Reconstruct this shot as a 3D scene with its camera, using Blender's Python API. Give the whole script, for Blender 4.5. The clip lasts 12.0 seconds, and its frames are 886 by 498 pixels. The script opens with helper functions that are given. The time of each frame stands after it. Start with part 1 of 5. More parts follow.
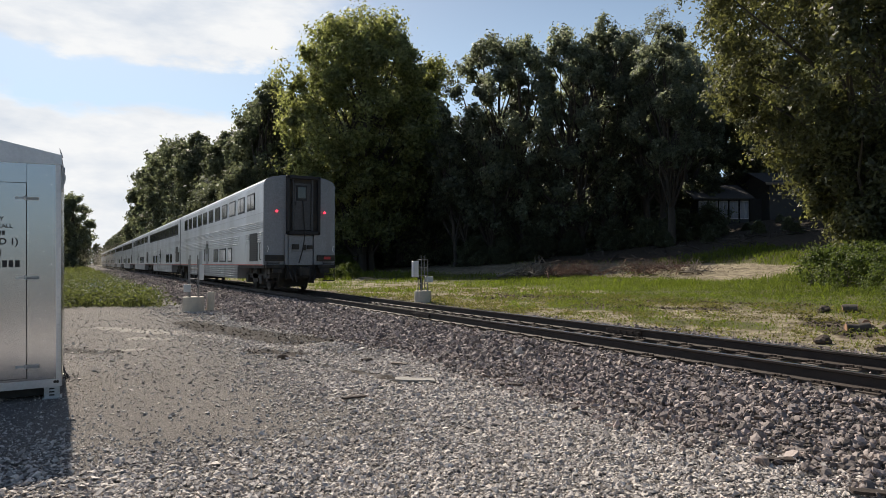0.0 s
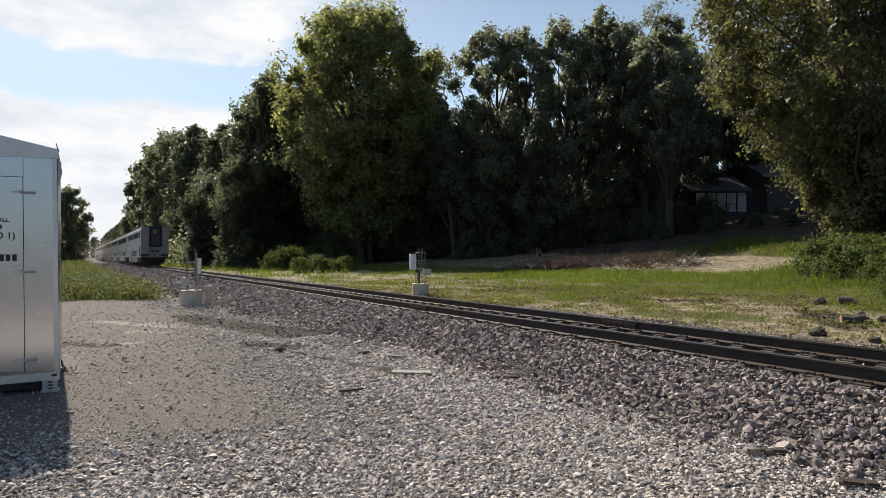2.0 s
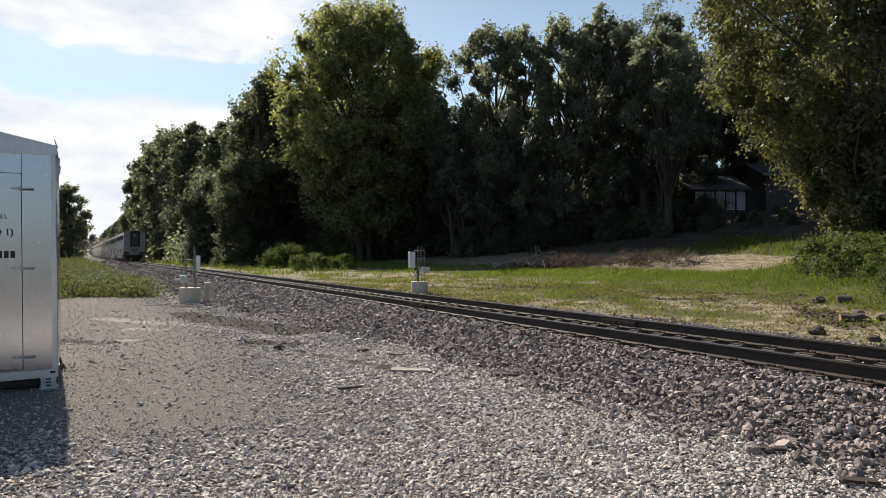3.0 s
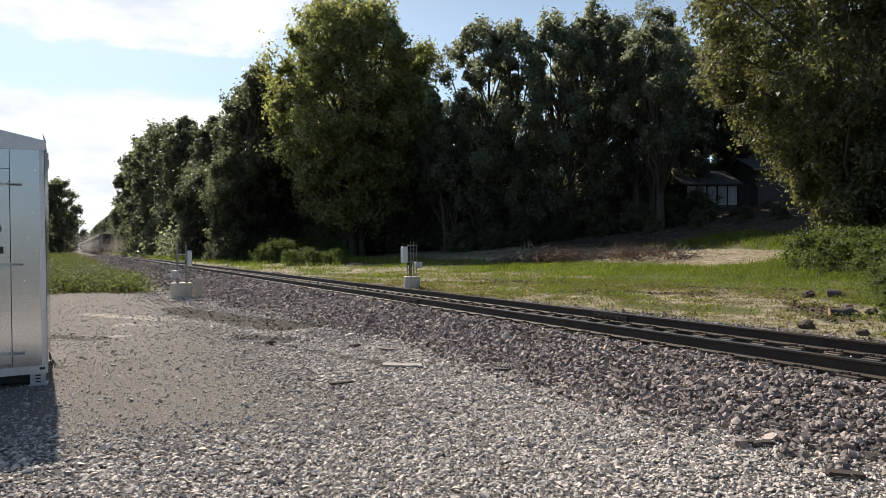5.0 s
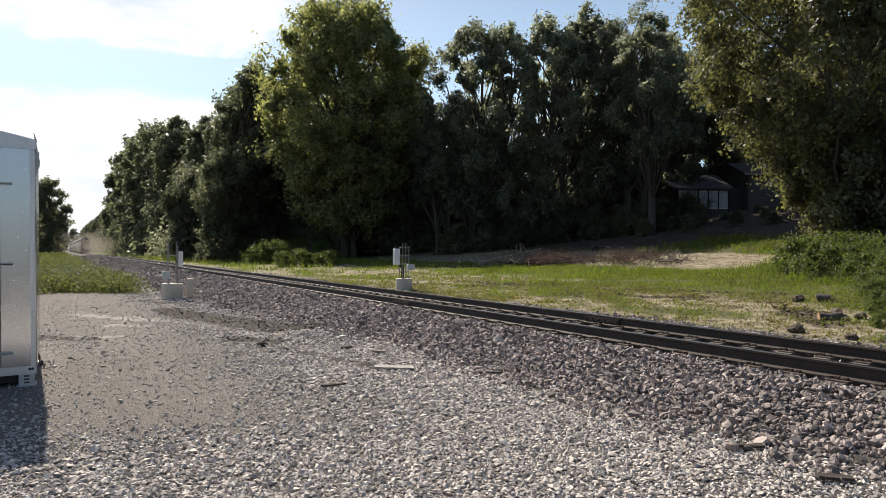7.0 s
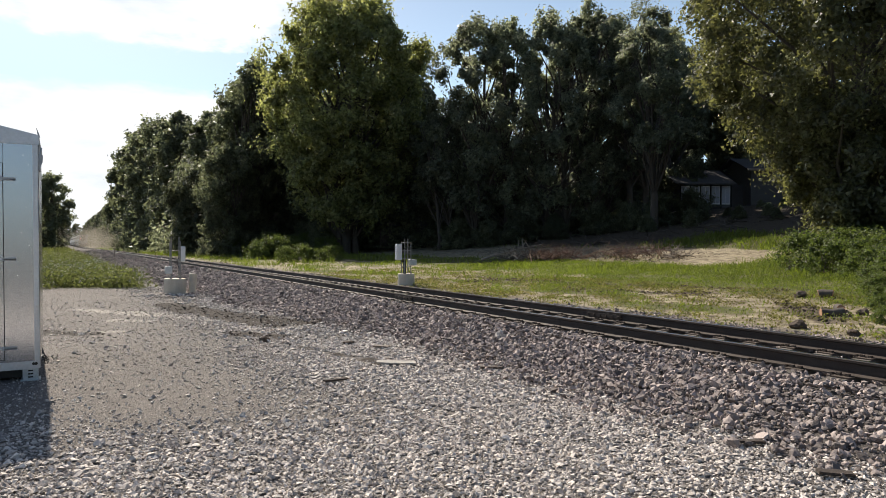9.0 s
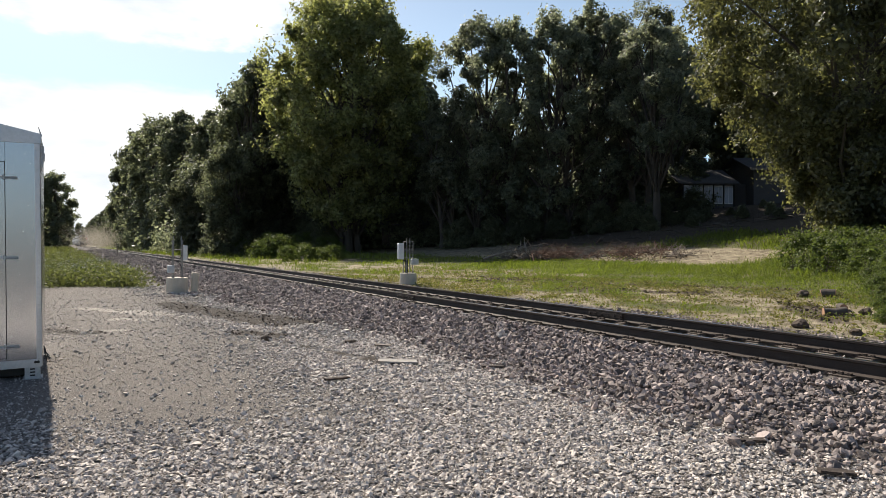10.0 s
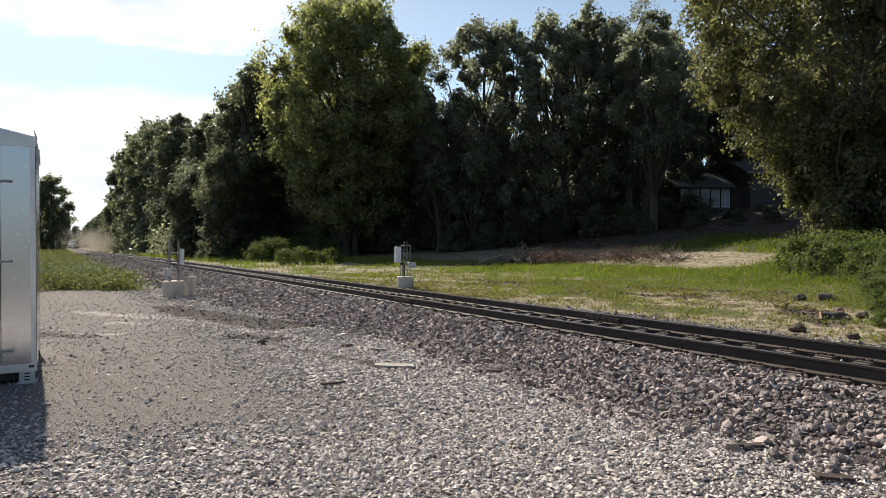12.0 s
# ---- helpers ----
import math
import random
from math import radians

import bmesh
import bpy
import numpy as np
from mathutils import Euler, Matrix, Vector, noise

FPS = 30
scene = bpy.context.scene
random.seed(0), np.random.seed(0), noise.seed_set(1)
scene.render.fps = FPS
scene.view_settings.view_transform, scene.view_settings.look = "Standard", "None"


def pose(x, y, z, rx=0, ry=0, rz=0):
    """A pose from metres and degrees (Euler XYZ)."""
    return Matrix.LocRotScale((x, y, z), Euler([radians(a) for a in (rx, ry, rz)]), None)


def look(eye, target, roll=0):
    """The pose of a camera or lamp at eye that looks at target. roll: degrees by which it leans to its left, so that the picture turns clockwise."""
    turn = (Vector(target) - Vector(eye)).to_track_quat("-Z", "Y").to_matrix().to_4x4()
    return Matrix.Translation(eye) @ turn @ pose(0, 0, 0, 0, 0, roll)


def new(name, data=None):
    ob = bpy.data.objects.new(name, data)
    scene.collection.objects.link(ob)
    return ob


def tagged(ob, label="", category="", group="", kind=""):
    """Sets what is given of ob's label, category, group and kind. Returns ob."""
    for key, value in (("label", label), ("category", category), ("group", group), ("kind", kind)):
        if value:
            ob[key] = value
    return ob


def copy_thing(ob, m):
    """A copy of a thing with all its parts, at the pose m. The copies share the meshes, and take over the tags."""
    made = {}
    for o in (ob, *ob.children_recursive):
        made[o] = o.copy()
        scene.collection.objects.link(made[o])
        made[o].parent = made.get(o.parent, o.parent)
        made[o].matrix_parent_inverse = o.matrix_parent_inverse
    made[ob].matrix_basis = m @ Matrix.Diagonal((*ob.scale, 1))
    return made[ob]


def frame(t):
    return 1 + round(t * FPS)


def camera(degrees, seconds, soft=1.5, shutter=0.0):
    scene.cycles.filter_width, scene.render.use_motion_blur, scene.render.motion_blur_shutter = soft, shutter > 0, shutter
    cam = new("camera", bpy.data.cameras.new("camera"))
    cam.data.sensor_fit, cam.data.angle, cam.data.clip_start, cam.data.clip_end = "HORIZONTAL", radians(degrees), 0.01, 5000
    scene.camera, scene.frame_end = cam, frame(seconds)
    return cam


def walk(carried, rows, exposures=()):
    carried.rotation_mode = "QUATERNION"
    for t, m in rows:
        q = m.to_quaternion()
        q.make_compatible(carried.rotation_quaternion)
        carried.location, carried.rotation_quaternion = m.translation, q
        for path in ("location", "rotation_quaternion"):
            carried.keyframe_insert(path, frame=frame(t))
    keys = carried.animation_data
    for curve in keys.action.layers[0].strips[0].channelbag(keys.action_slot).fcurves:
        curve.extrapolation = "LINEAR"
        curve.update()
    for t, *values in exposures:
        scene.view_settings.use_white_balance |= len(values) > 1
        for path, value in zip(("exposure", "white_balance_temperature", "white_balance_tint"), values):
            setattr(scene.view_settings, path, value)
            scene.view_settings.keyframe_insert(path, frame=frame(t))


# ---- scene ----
cam = camera(67.88, 12.0, soft=0.8)

# seconds, eye x, y, z, heading from the track's direction, tilt up, lean
PATH = [
    (0.0, 0.000, 0.000, 1.500, 28.890, 1.270, 0.000),
    (0.5, 0.013, -0.006, 1.509, 29.076, 1.058, 0.002),
    (1.0, 0.014, -0.022, 1.508, 29.450, 0.916, -0.244),
    (1.5, 0.012, -0.030, 1.509, 29.270, 0.711, -0.134),
    (2.0, 0.008, -0.040, 1.507, 29.037, 0.629, -0.104),
    (2.5, 0.004, -0.042, 1.508, 29.006, 0.580, -0.037),
    (3.0, 0.008, -0.022, 1.501, 29.135, 0.464, 0.015),
    (5.0, 0.023, -0.037, 1.508, 29.744, -0.003, -0.051),
    (5.5, 0.030, -0.021, 1.510, 29.878, 0.259, 0.290),
    (6.0, 0.016, -0.034, 1.513, 30.252, 0.321, 0.294),
    (6.5, 0.011, -0.033, 1.512, 30.388, 0.249, 0.265),
    (7.0, 0.015, -0.033, 1.510, 30.434, 0.192, 0.329),
    (9.0, 0.010, -0.042, 1.514, 30.262, -0.220, 0.389),
    (9.5, 0.025, -0.043, 1.515, 30.181, -0.250, 0.401),
    (10.0, 0.022, -0.046, 1.507, 30.059, -0.269, 0.414),
    (10.5, 0.033, -0.015, 1.515, 30.132, -0.374, 0.422),
    (11.0, 0.008, -0.030, 1.509, 30.292, -0.202, 0.616),
    (11.5, 0.014, -0.042, 1.516, 30.370, -0.019, 0.735),
    (12.0, 0.034, -0.030, 1.513, 30.287, 0.018, 0.443),
]


def aim(x, y, z, heading, tilt, lean):
    h, p = radians(heading), radians(tilt)
    way = Vector((math.sin(h) * math.cos(p), math.cos(h) * math.cos(p), math.sin(p)))
    return look((x, y, z), Vector((x, y, z)) + way, lean)


walk(cam, [(row[0], aim(*row[1:])) for row in PATH], exposures=[(0.0, 0.24), (2.5, 0.33), (6.5, 0.50), (9.5, 0.52), (12.0, 0.52)])

# ---- light: a morning sun down the line, sky with bright broken cloud ----
SUN_ELEVATION, SUN_AZIMUTH = 40.3, -2.6  # degrees; azimuth from +Y towards +X


def make_world():
    w = bpy.data.worlds.new("sky")
    scene.world = w
    w.use_nodes = True
    nt = w.node_tree
    nt.nodes.clear()
    N, L = nt.nodes.new, nt.links.new
    out, bg = N("ShaderNodeOutputWorld"), N("ShaderNodeBackground")
    sky = N("ShaderNodeTexSky")
    sky.sky_type, sky.sun_disc = "NISHITA", False
    sky.sun_elevation, sky.sun_rotation = radians(SUN_ELEVATION), radians(SUN_AZIMUTH)
    sky.air_density, sky.dust_density, sky.ozone_density = 1.0, 1.2, 2.0
    tc, sep = N("ShaderNodeTexCoord"), N("ShaderNodeSeparateXYZ")
    L(tc.outputs["Generated"], sep.inputs[0])
    # broken cloud: a high bank and a low bank on the sun's side, thinner cover elsewhere
    def math_node(op, *ins):
        n = N("ShaderNodeMath"); n.operation = op
        for k, v in enumerate(ins):
            if isinstance(v, (int, float)):
                n.inputs[k].default_value = v
            else:
                L(v, n.inputs[k])
        return n.outputs[0]

    def step(x, a, c):
        n = N("ShaderNodeMapRange"); n.interpolation_type = "SMOOTHSTEP"
        n.inputs["From Min"].default_value, n.inputs["From Max"].default_value = a, c
        L(x, n.inputs["Value"])
        return n.outputs[0]
    mp = N("ShaderNodeMapping")
    mp.inputs["Location"].default_value = CLOUD_SHIFT
    mp.inputs["Scale"].default_value = (1.0, 1.0, 2.8)
    L(tc.outputs["Generated"], mp.inputs[0])
    n1, n2, n3 = N("ShaderNodeTexNoise"), N("ShaderNodeTexNoise"), N("ShaderNodeTexNoise")
    for n, sc, de, ro in ((n1, 4.2, 8, 0.58), (n2, 9.0, 6, 0.55), (n3, 1.6, 3, 0.5)):
        n.inputs["Scale"].default_value, n.inputs["Detail"].default_value, n.inputs["Roughness"].default_value = sc, de, ro
        L(mp.outputs[0], n.inputs["Vector"])
    flat = math_node("SQRT", math_node("ADD", math_node("MULTIPLY", sep.outputs[0], sep.outputs[0]), math_node("MULTIPLY", sep.outputs[1], sep.outputs[1])))
    sunward = math_node("DIVIDE", sep.outputs[1], math_node("MAXIMUM", flat, 0.001))   # 1 under the sun, -1 opposite
    fray = math_node("ADD", math_node("SUBTRACT", n1.outputs["Fac"], 0.5), math_node("MULTIPLY", math_node("SUBTRACT", n2.outputs["Fac"], 0.5), 0.55))
    z1 = math_node("ADD", sep.outputs[2], math_node("MULTIPLY", fray, 0.10))
    s1 = math_node("ADD", sunward, math_node("MULTIPLY", fray, 0.11))
    # the high bank's lower rim drops towards the sun
    z2 = math_node("ADD", z1, math_node("MULTIPLY", math_node("SUBTRACT", sunward, 0.9), 0.35))
    high = math_node("MULTIPLY", math_node("MULTIPLY", step(z2, 0.306, 0.322), step(sep.outputs[2], 0.66, 0.48)), step(s1, 0.925, 0.965))
    low = math_node("MULTIPLY", step(z1, 0.226, 0.204), step(s1, 0.70, 0.97))
    haze = math_node("MULTIPLY", step(sep.outputs[2], 0.55, 0.0), math_node("MULTIPLY", step(sunward, -0.3, 0.9), 0.9))
    else_where = math_node("MULTIPLY", step(n3.outputs["Fac"], 0.50, 0.62), math_node("MULTIPLY", step(sep.outputs[2], 0.40, 0.60), 0.4))
    cover = math_node("MINIMUM", math_node("MAXIMUM", math_node("MAXIMUM", high, low), else_where), 1.0)
    cr = N("ShaderNodeValToRGB")
    cr.color_ramp.elements[0].position, cr.color_ramp.elements[1].position = 0.30, 0.62
    cr.color_ramp.elements[0].color, cr.color_ramp.elements[1].color = CLOUD_DARK, CLOUD_LIGHT
    L(n2.outputs["Fac"], cr.inputs[0])
    # cloud seen away from the sun is dimmer
    lit = N("ShaderNodeMapRange")
    lit.inputs["From Min"].default_value, lit.inputs["From Max"].default_value = -0.6, 0.85
    lit.inputs["To Min"].default_value, lit.inputs["To Max"].default_value = 0.16, 1.0
    L(sep.outputs[1], lit.inputs["Value"])
    dim = N("ShaderNodeMix"); dim.data_type, dim.blend_type = "RGBA", "MULTIPLY"
    dim.inputs[0].default_value = 1.0
    L(cr.outputs[0], dim.inputs[6]); L(lit.outputs[0], dim.inputs[7])
    mix = N("ShaderNodeMix"); mix.data_type = "RGBA"
    veil = N("ShaderNodeMix"); veil.data_type = "RGBA"
    L(haze, veil.inputs[0]); L(sky.outputs[0], veil.inputs[6]); veil.inputs[7].default_value = HAZE
    L(cover, mix.inputs[0]); L(veil.outputs[2], mix.inputs[6]); L(dim.outputs[2], mix.inputs[7])
    L(mix.outputs[2], bg.inputs["Color"])
    bg.inputs["Strength"].default_value = SKY_STRENGTH
    L(bg.outputs[0], out.inputs["Surface"])
    s = bpy.data.lights.new("sun", "SUN")
    s.energy, s.angle, s.color = SUN_STRENGTH, radians(0.53), (1.0, 0.905, 0.78)
    e, a = radians(SUN_ELEVATION), radians(SUN_AZIMUTH)
    way = Vector((math.sin(a) * math.cos(e), math.cos(a) * math.cos(e), math.sin(e)))
    new("sun", s).matrix_world = look(way * 50, (0, 0, 0))


CLOUD_SHIFT = (0.3, 0.1, 0.0)
HAZE = (7.6, 10.6, 13.8, 1)
CLOUD_DARK, CLOUD_LIGHT = (8.2, 8.9, 9.9, 1), (11.3, 11.4, 11.5, 1)
SKY_STRENGTH, SUN_STRENGTH = 0.07, 5.0
make_world()


# ---- materials ----
def material(name, colour, rough=0.8, metal=0.0, vary=0.25, scale=6.0, fine=60.0, bump=0.15, dirt=None, dirt_amount=0.4,
             island=0.0, obj=0.0, translucent=None, streak=False, spec=0.5, dirt_scale=None):
    m = bpy.data.materials.new(name)
    m.use_nodes = True
    nt = m.node_tree
    N, L = nt.nodes.new, nt.links.new
    b = nt.nodes["Principled BSDF"]
    b.inputs["Roughness"].default_value, b.inputs["Metallic"].default_value = rough, metal
    b.inputs["Specular IOR Level"].default_value = spec
    tc = N("ShaderNodeTexCoord")
    vec = tc.outputs["Object"]
    if streak:
        mp = N("ShaderNodeMapping")
        mp.inputs["Scale"].default_value = (1, 1, 0.12)
        L(vec, mp.inputs[0]); vec = mp.outputs[0]
    big, small = N("ShaderNodeTexNoise"), N("ShaderNodeTexNoise")
    big.inputs["Scale"].default_value, big.inputs["Detail"].default_value = scale, 4
    small.inputs["Scale"].default_value, small.inputs["Detail"].default_value = fine, 3
    L(vec, big.inputs["Vector"]); L(tc.outputs["Object"], small.inputs["Vector"])
    add = N("ShaderNodeMath"); add.operation = "ADD"
    L(big.outputs["Fac"], add.inputs[0]); L(small.outputs["Fac"], add.inputs[1])
    last = add.outputs[0]
    lo, hi = 1.0 - vary, 1.0 + vary
    mr = N("ShaderNodeMapRange")
    mr.inputs["From Min"].default_value, mr.inputs["From Max"].default_value = 0.65, 1.35
    mr.inputs["To Min"].default_value, mr.inputs["To Max"].default_value = lo, hi
    L(last, mr.inputs["Value"])
    val = mr.outputs[0]
    for amount, node, socket in ((island, "ShaderNodeNewGeometry", "Random Per Island"), (obj, "ShaderNodeObjectInfo", "Random")):
        if amount:
            g = N(node)
            r = N("ShaderNodeMapRange")
            r.inputs["To Min"].default_value, r.inputs["To Max"].default_value = 1 - amount, 1 + amount
            L(g.outputs[socket], r.inputs["Value"])
            mul = N("ShaderNodeMath"); mul.operation = "MULTIPLY"
            L(val, mul.inputs[0]); L(r.outputs[0], mul.inputs[1]); val = mul.outputs[0]
    base = N("ShaderNodeMix"); base.data_type, base.blend_type = "RGBA", "MULTIPLY"
    base.inputs[0].default_value = 1.0
    base.inputs[6].default_value = (*colour, 1)
    L(val, base.inputs[7])
    col = base.outputs[2]
    if dirt:
        dn = N("ShaderNodeTexNoise")
        dn.inputs["Scale"].default_value, dn.inputs["Detail"].default_value = dirt_scale or scale * 0.6, 6
        L(vec, dn.inputs["Vector"])
        rp = N("ShaderNodeMapRange")
        rp.inputs["From Min"].default_value, rp.inputs["From Max"].default_value = 0.48, 0.68
        rp.inputs["To Max"].default_value = dirt_amount
        L(dn.outputs["Fac"], rp.inputs["Value"])
        dm = N("ShaderNodeMix"); dm.data_type = "RGBA"
        L(rp.outputs[0], dm.inputs[0]); L(col, dm.inputs[6]); dm.inputs[7].default_value = (*dirt, 1)
        col = dm.outputs[2]
    L(col, b.inputs["Base Color"])
    if bump:
        bp = N("ShaderNodeBump")
        bp.inputs["Strength"].default_value, bp.inputs["Distance"].default_value = bump, 0.02
        L(last, bp.inputs["Height"]); L(bp.outputs[0], b.inputs["Normal"])
    if translucent:
        t = N("ShaderNodeBsdfTranslucent")
        tm = N("ShaderNodeMix"); tm.data_type, tm.blend_type = "RGBA", "MULTIPLY"
        tm.inputs[0].default_value = 1.0
        tm.inputs[6].default_value = (*translucent, 1)
        L(val, tm.inputs[7]); L(tm.outputs[2], t.inputs["Color"])
        ms = N("ShaderNodeMixShader"); ms.inputs[0].default_value = 0.48
        L(b.outputs[0], ms.inputs[1]); L(t.outputs[0], ms.inputs[2])
        L(ms.outputs[0], nt.nodes["Material Output"].inputs["Surface"])
    return m


def glow(name, colour, strength):
    m = bpy.data.materials.new(name)
    m.use_nodes = True
    b = m.node_tree.nodes["Principled BSDF"]
    b.inputs["Base Color"].default_value = (*colour, 1)
    b.inputs["Emission Color"].default_value = (*colour, 1)
    b.inputs["Emission Strength"].default_value = strength
    return m


def glass(name, colour, rough=0.05):
    m = bpy.data.materials.new(name)
    m.use_nodes = True
    b = m.node_tree.nodes["Principled BSDF"]
    b.inputs["Base Color"].default_value = (*colour, 1)
    b.inputs["Roughness"].default_value, b.inputs["Specular IOR Level"].default_value = rough, 0.8
    return m


M_STEEL = material("brushed stainless steel", (0.42, 0.44, 0.47), 0.36, 0.8, 0.2, 0.7, 14, 0.03, (0.20, 0.19, 0.18), 0.55, streak=True)
M_STEEL_END = material("dull dusty stainless steel", (0.27, 0.28, 0.30), 0.5, 0.5, 0.22, 1.1, 20, 0.03, (0.14, 0.13, 0.12), 0.6, streak=True)
M_ENDDOOR = material("grimy dark steel", (0.085, 0.085, 0.09), 0.55, 0.4, 0.3, 2, 20, 0.05, (0.04, 0.037, 0.033), 0.7, streak=True)
M_ROOF = material("pale weathered roof steel", (0.66, 0.67, 0.68), 0.45, 0.5, 0.10, 1.0, 20, 0.03)
M_RUBBER = material("black rubber", (0.018, 0.018, 0.02), 0.6, 0, 0.2, 3, 30, 0.05)
M_IRON = material("dark dusty underframe iron", (0.035, 0.033, 0.03), 0.75, 0.2, 0.35, 3, 30, 0.2, (0.09, 0.075, 0.06), 0.6)
M_RED = material("red stripe paint", (0.45, 0.05, 0.05), 0.4)
M_REDLAMP = glow("red tail lamp", (1.0, 0.03, 0.06), 3.0)
M_WINDOW = glass("tinted train window", (0.03, 0.033, 0.036), 0.08)
M_ALU = material("mill aluminium sheet", (0.53, 0.555, 0.60), 0.2, 0.95, 0.06, 1.2, 30, 0.02, (0.5, 0.48, 0.46), 0.35)
M_ALU_TRIM = material("aluminium trim", (0.62, 0.63, 0.65), 0.4, 0.7, 0.10, 4, 40, 0.03)
M_GALV = material("galvanised steel", (0.52, 0.54, 0.55), 0.5, 0.5, 0.2, 9, 60, 0.05)
M_ROD = material("dull threaded rod", (0.24, 0.235, 0.225), 0.6, 0.4, 0.2, 9, 60, 0.1)
M_BLACK = material("black lettering", (0.015, 0.015, 0.018), 0.5, 0, 0.1)
M_GAP = material("dark gap", (0.02, 0.02, 0.02), 0.9)
M_RAILSIDE = material("rusted brown rail web", (0.042, 0.030, 0.024), 0.7, 0.2, 0.3, 5, 60, 0.2)
M_RAILTOP = material("polished rail head", (0.46, 0.45, 0.44), 0.2, 1.0, 0.06, 8, 60, 0.02)
M_TIE = material("grey weathered timber tie", (0.11, 0.095, 0.08), 0.9, 0, 0.3, 8, 50, 0.4, obj=0.25)
M_PLATE = material("rusty tie plate", (0.085, 0.065, 0.052), 0.75, 0.3, 0.3, 9, 60, 0.2)
M_CONCRETE = material("pale cast concrete", (0.60, 0.54, 0.44), 0.85, 0, 0.12, 3, 50, 0.2, (0.36, 0.32, 0.26), 0.5)
M_BALLAST = material("crushed granite ballast", (0.27, 0.226, 0.205), 0.85, 0, 0.2, 9, 90, 0.2, island=0.65)
M_GRAVEL = material("pale limestone gravel", (0.52, 0.468, 0.42), 0.88, 0, 0.15, 9, 90, 0.2, island=0.5)
M_BARK = material("grey brown bark", (0.085, 0.072, 0.06), 0.95, 0, 0.35, 3, 20, 0.6, streak=True)
M_LEAF_A = material("broad sycamore leaves", (0.125, 0.145, 0.078), 0.5, 0, 0.22, 0.30, 5, 0, spec=0.4, island=0.45, translucent=(0.46, 0.48, 0.15))
M_LEAF_D = material("bright bush leaves", (0.065, 0.09, 0.024), 0.5, 0, 0.25, 0.5, 5, 0, spec=0.4, island=0.45, translucent=(0.15, 0.20, 0.035))
M_LEAF_B = material("dark green leaves", (0.115, 0.13, 0.10), 0.5, 0, 0.22, 0.30, 5, 0, spec=0.4, island=0.45, obj=0.25, translucent=(0.42, 0.455, 0.27))
M_LEAF_E = material("dull green maple and vine leaves", (0.105, 0.115, 0.075), 0.5, 0, 0.25, 0.30, 5, 0, spec=0.4, island=0.45, obj=0.25, translucent=(0.23, 0.255, 0.13))
M_LEAF_C = material("olive compound leaves", (0.088, 0.096, 0.056), 0.48, 0, 0.2, 0.5, 5, 0, spec=0.55, island=0.5, translucent=(0.22, 0.225, 0.07))
M_GRASS = material("fresh green grass", (0.10, 0.132, 0.02), 0.6, 0, 0.25, 0.25, 3, 0, island=0.4, translucent=(0.20, 0.26, 0.026))
M_WEED = material("yellow green weeds", (0.082, 0.096, 0.035), 0.6, 0, 0.25, 0.3, 3, 0, island=0.4, translucent=(0.15, 0.17, 0.045))
M_MOSS = material("yellowish creeping leaves", (0.15, 0.145, 0.05), 0.7, 0, 0.25, 0.6, 5, 0, spec=0.2, island=0.5, translucent=(0.22, 0.21, 0.05))
M_FLOWER = material("small white weed flowers", (0.75, 0.74, 0.62), 0.7, 0, 0.05)
M_WOOD = material("weathered grey wood", (0.20, 0.17, 0.14), 0.9, 0, 0.3, 5, 40, 0.4, island=0.3)
M_DEADWOOD = material("bleached dead branches", (0.24, 0.20, 0.16), 0.9, 0, 0.3, 5, 40, 0.4, island=0.4)
M_TWIG = material("reddish dead twigs", (0.17, 0.10, 0.07), 0.9, 0, 0.3, 5, 40, 0.2, island=0.4)
M_ROCK = material("brown dirt clod", (0.085, 0.064, 0.048), 0.95, 0, 0.3, 8, 40, 0.5)
M_LOGEND = material("cut log wood", (0.36, 0.20, 0.12), 0.9, 0, 0.25, 12, 60, 0.3)
M_SHEDROOF = material("rusty corrugated roofing", (0.13, 0.125, 0.125), 0.6, 0.3, 0.3, 1.5, 20, 0.1, (0.18, 0.09, 0.05), 0.6)
M_SIDING = material("grey painted siding", (0.085, 0.083, 0.085), 0.8, 0, 0.12, 2, 30, 0.1)
M_WHITE = material("white painted trim", (0.74, 0.74, 0.74), 0.6, 0, 0.08, 3, 40, 0.05)
M_SPLINTER = material("dark broken wood", (0.055, 0.042, 0.034), 0.95, 0, 0.3, 9, 60, 0.4)
M_BOARD = material("weathered pale board", (0.36, 0.335, 0.30), 0.9, 0, 0.2, 6, 50, 0.3)
M_SHINGLE = material("dark asphalt shingles", (0.075, 0.07, 0.068), 0.9, 0, 0.3, 5, 50, 0.3)
M_CURTAIN = material("pale drawn blinds", (0.40, 0.42, 0.47), 0.8, 0, 0.1, 2, 30, 0.05)


M_DUST = material("pale road dust", (0.52, 0.47, 0.39), 1.0, 0, 0.1, 1, 9, 0, translucent=(0.55, 0.50, 0.42))


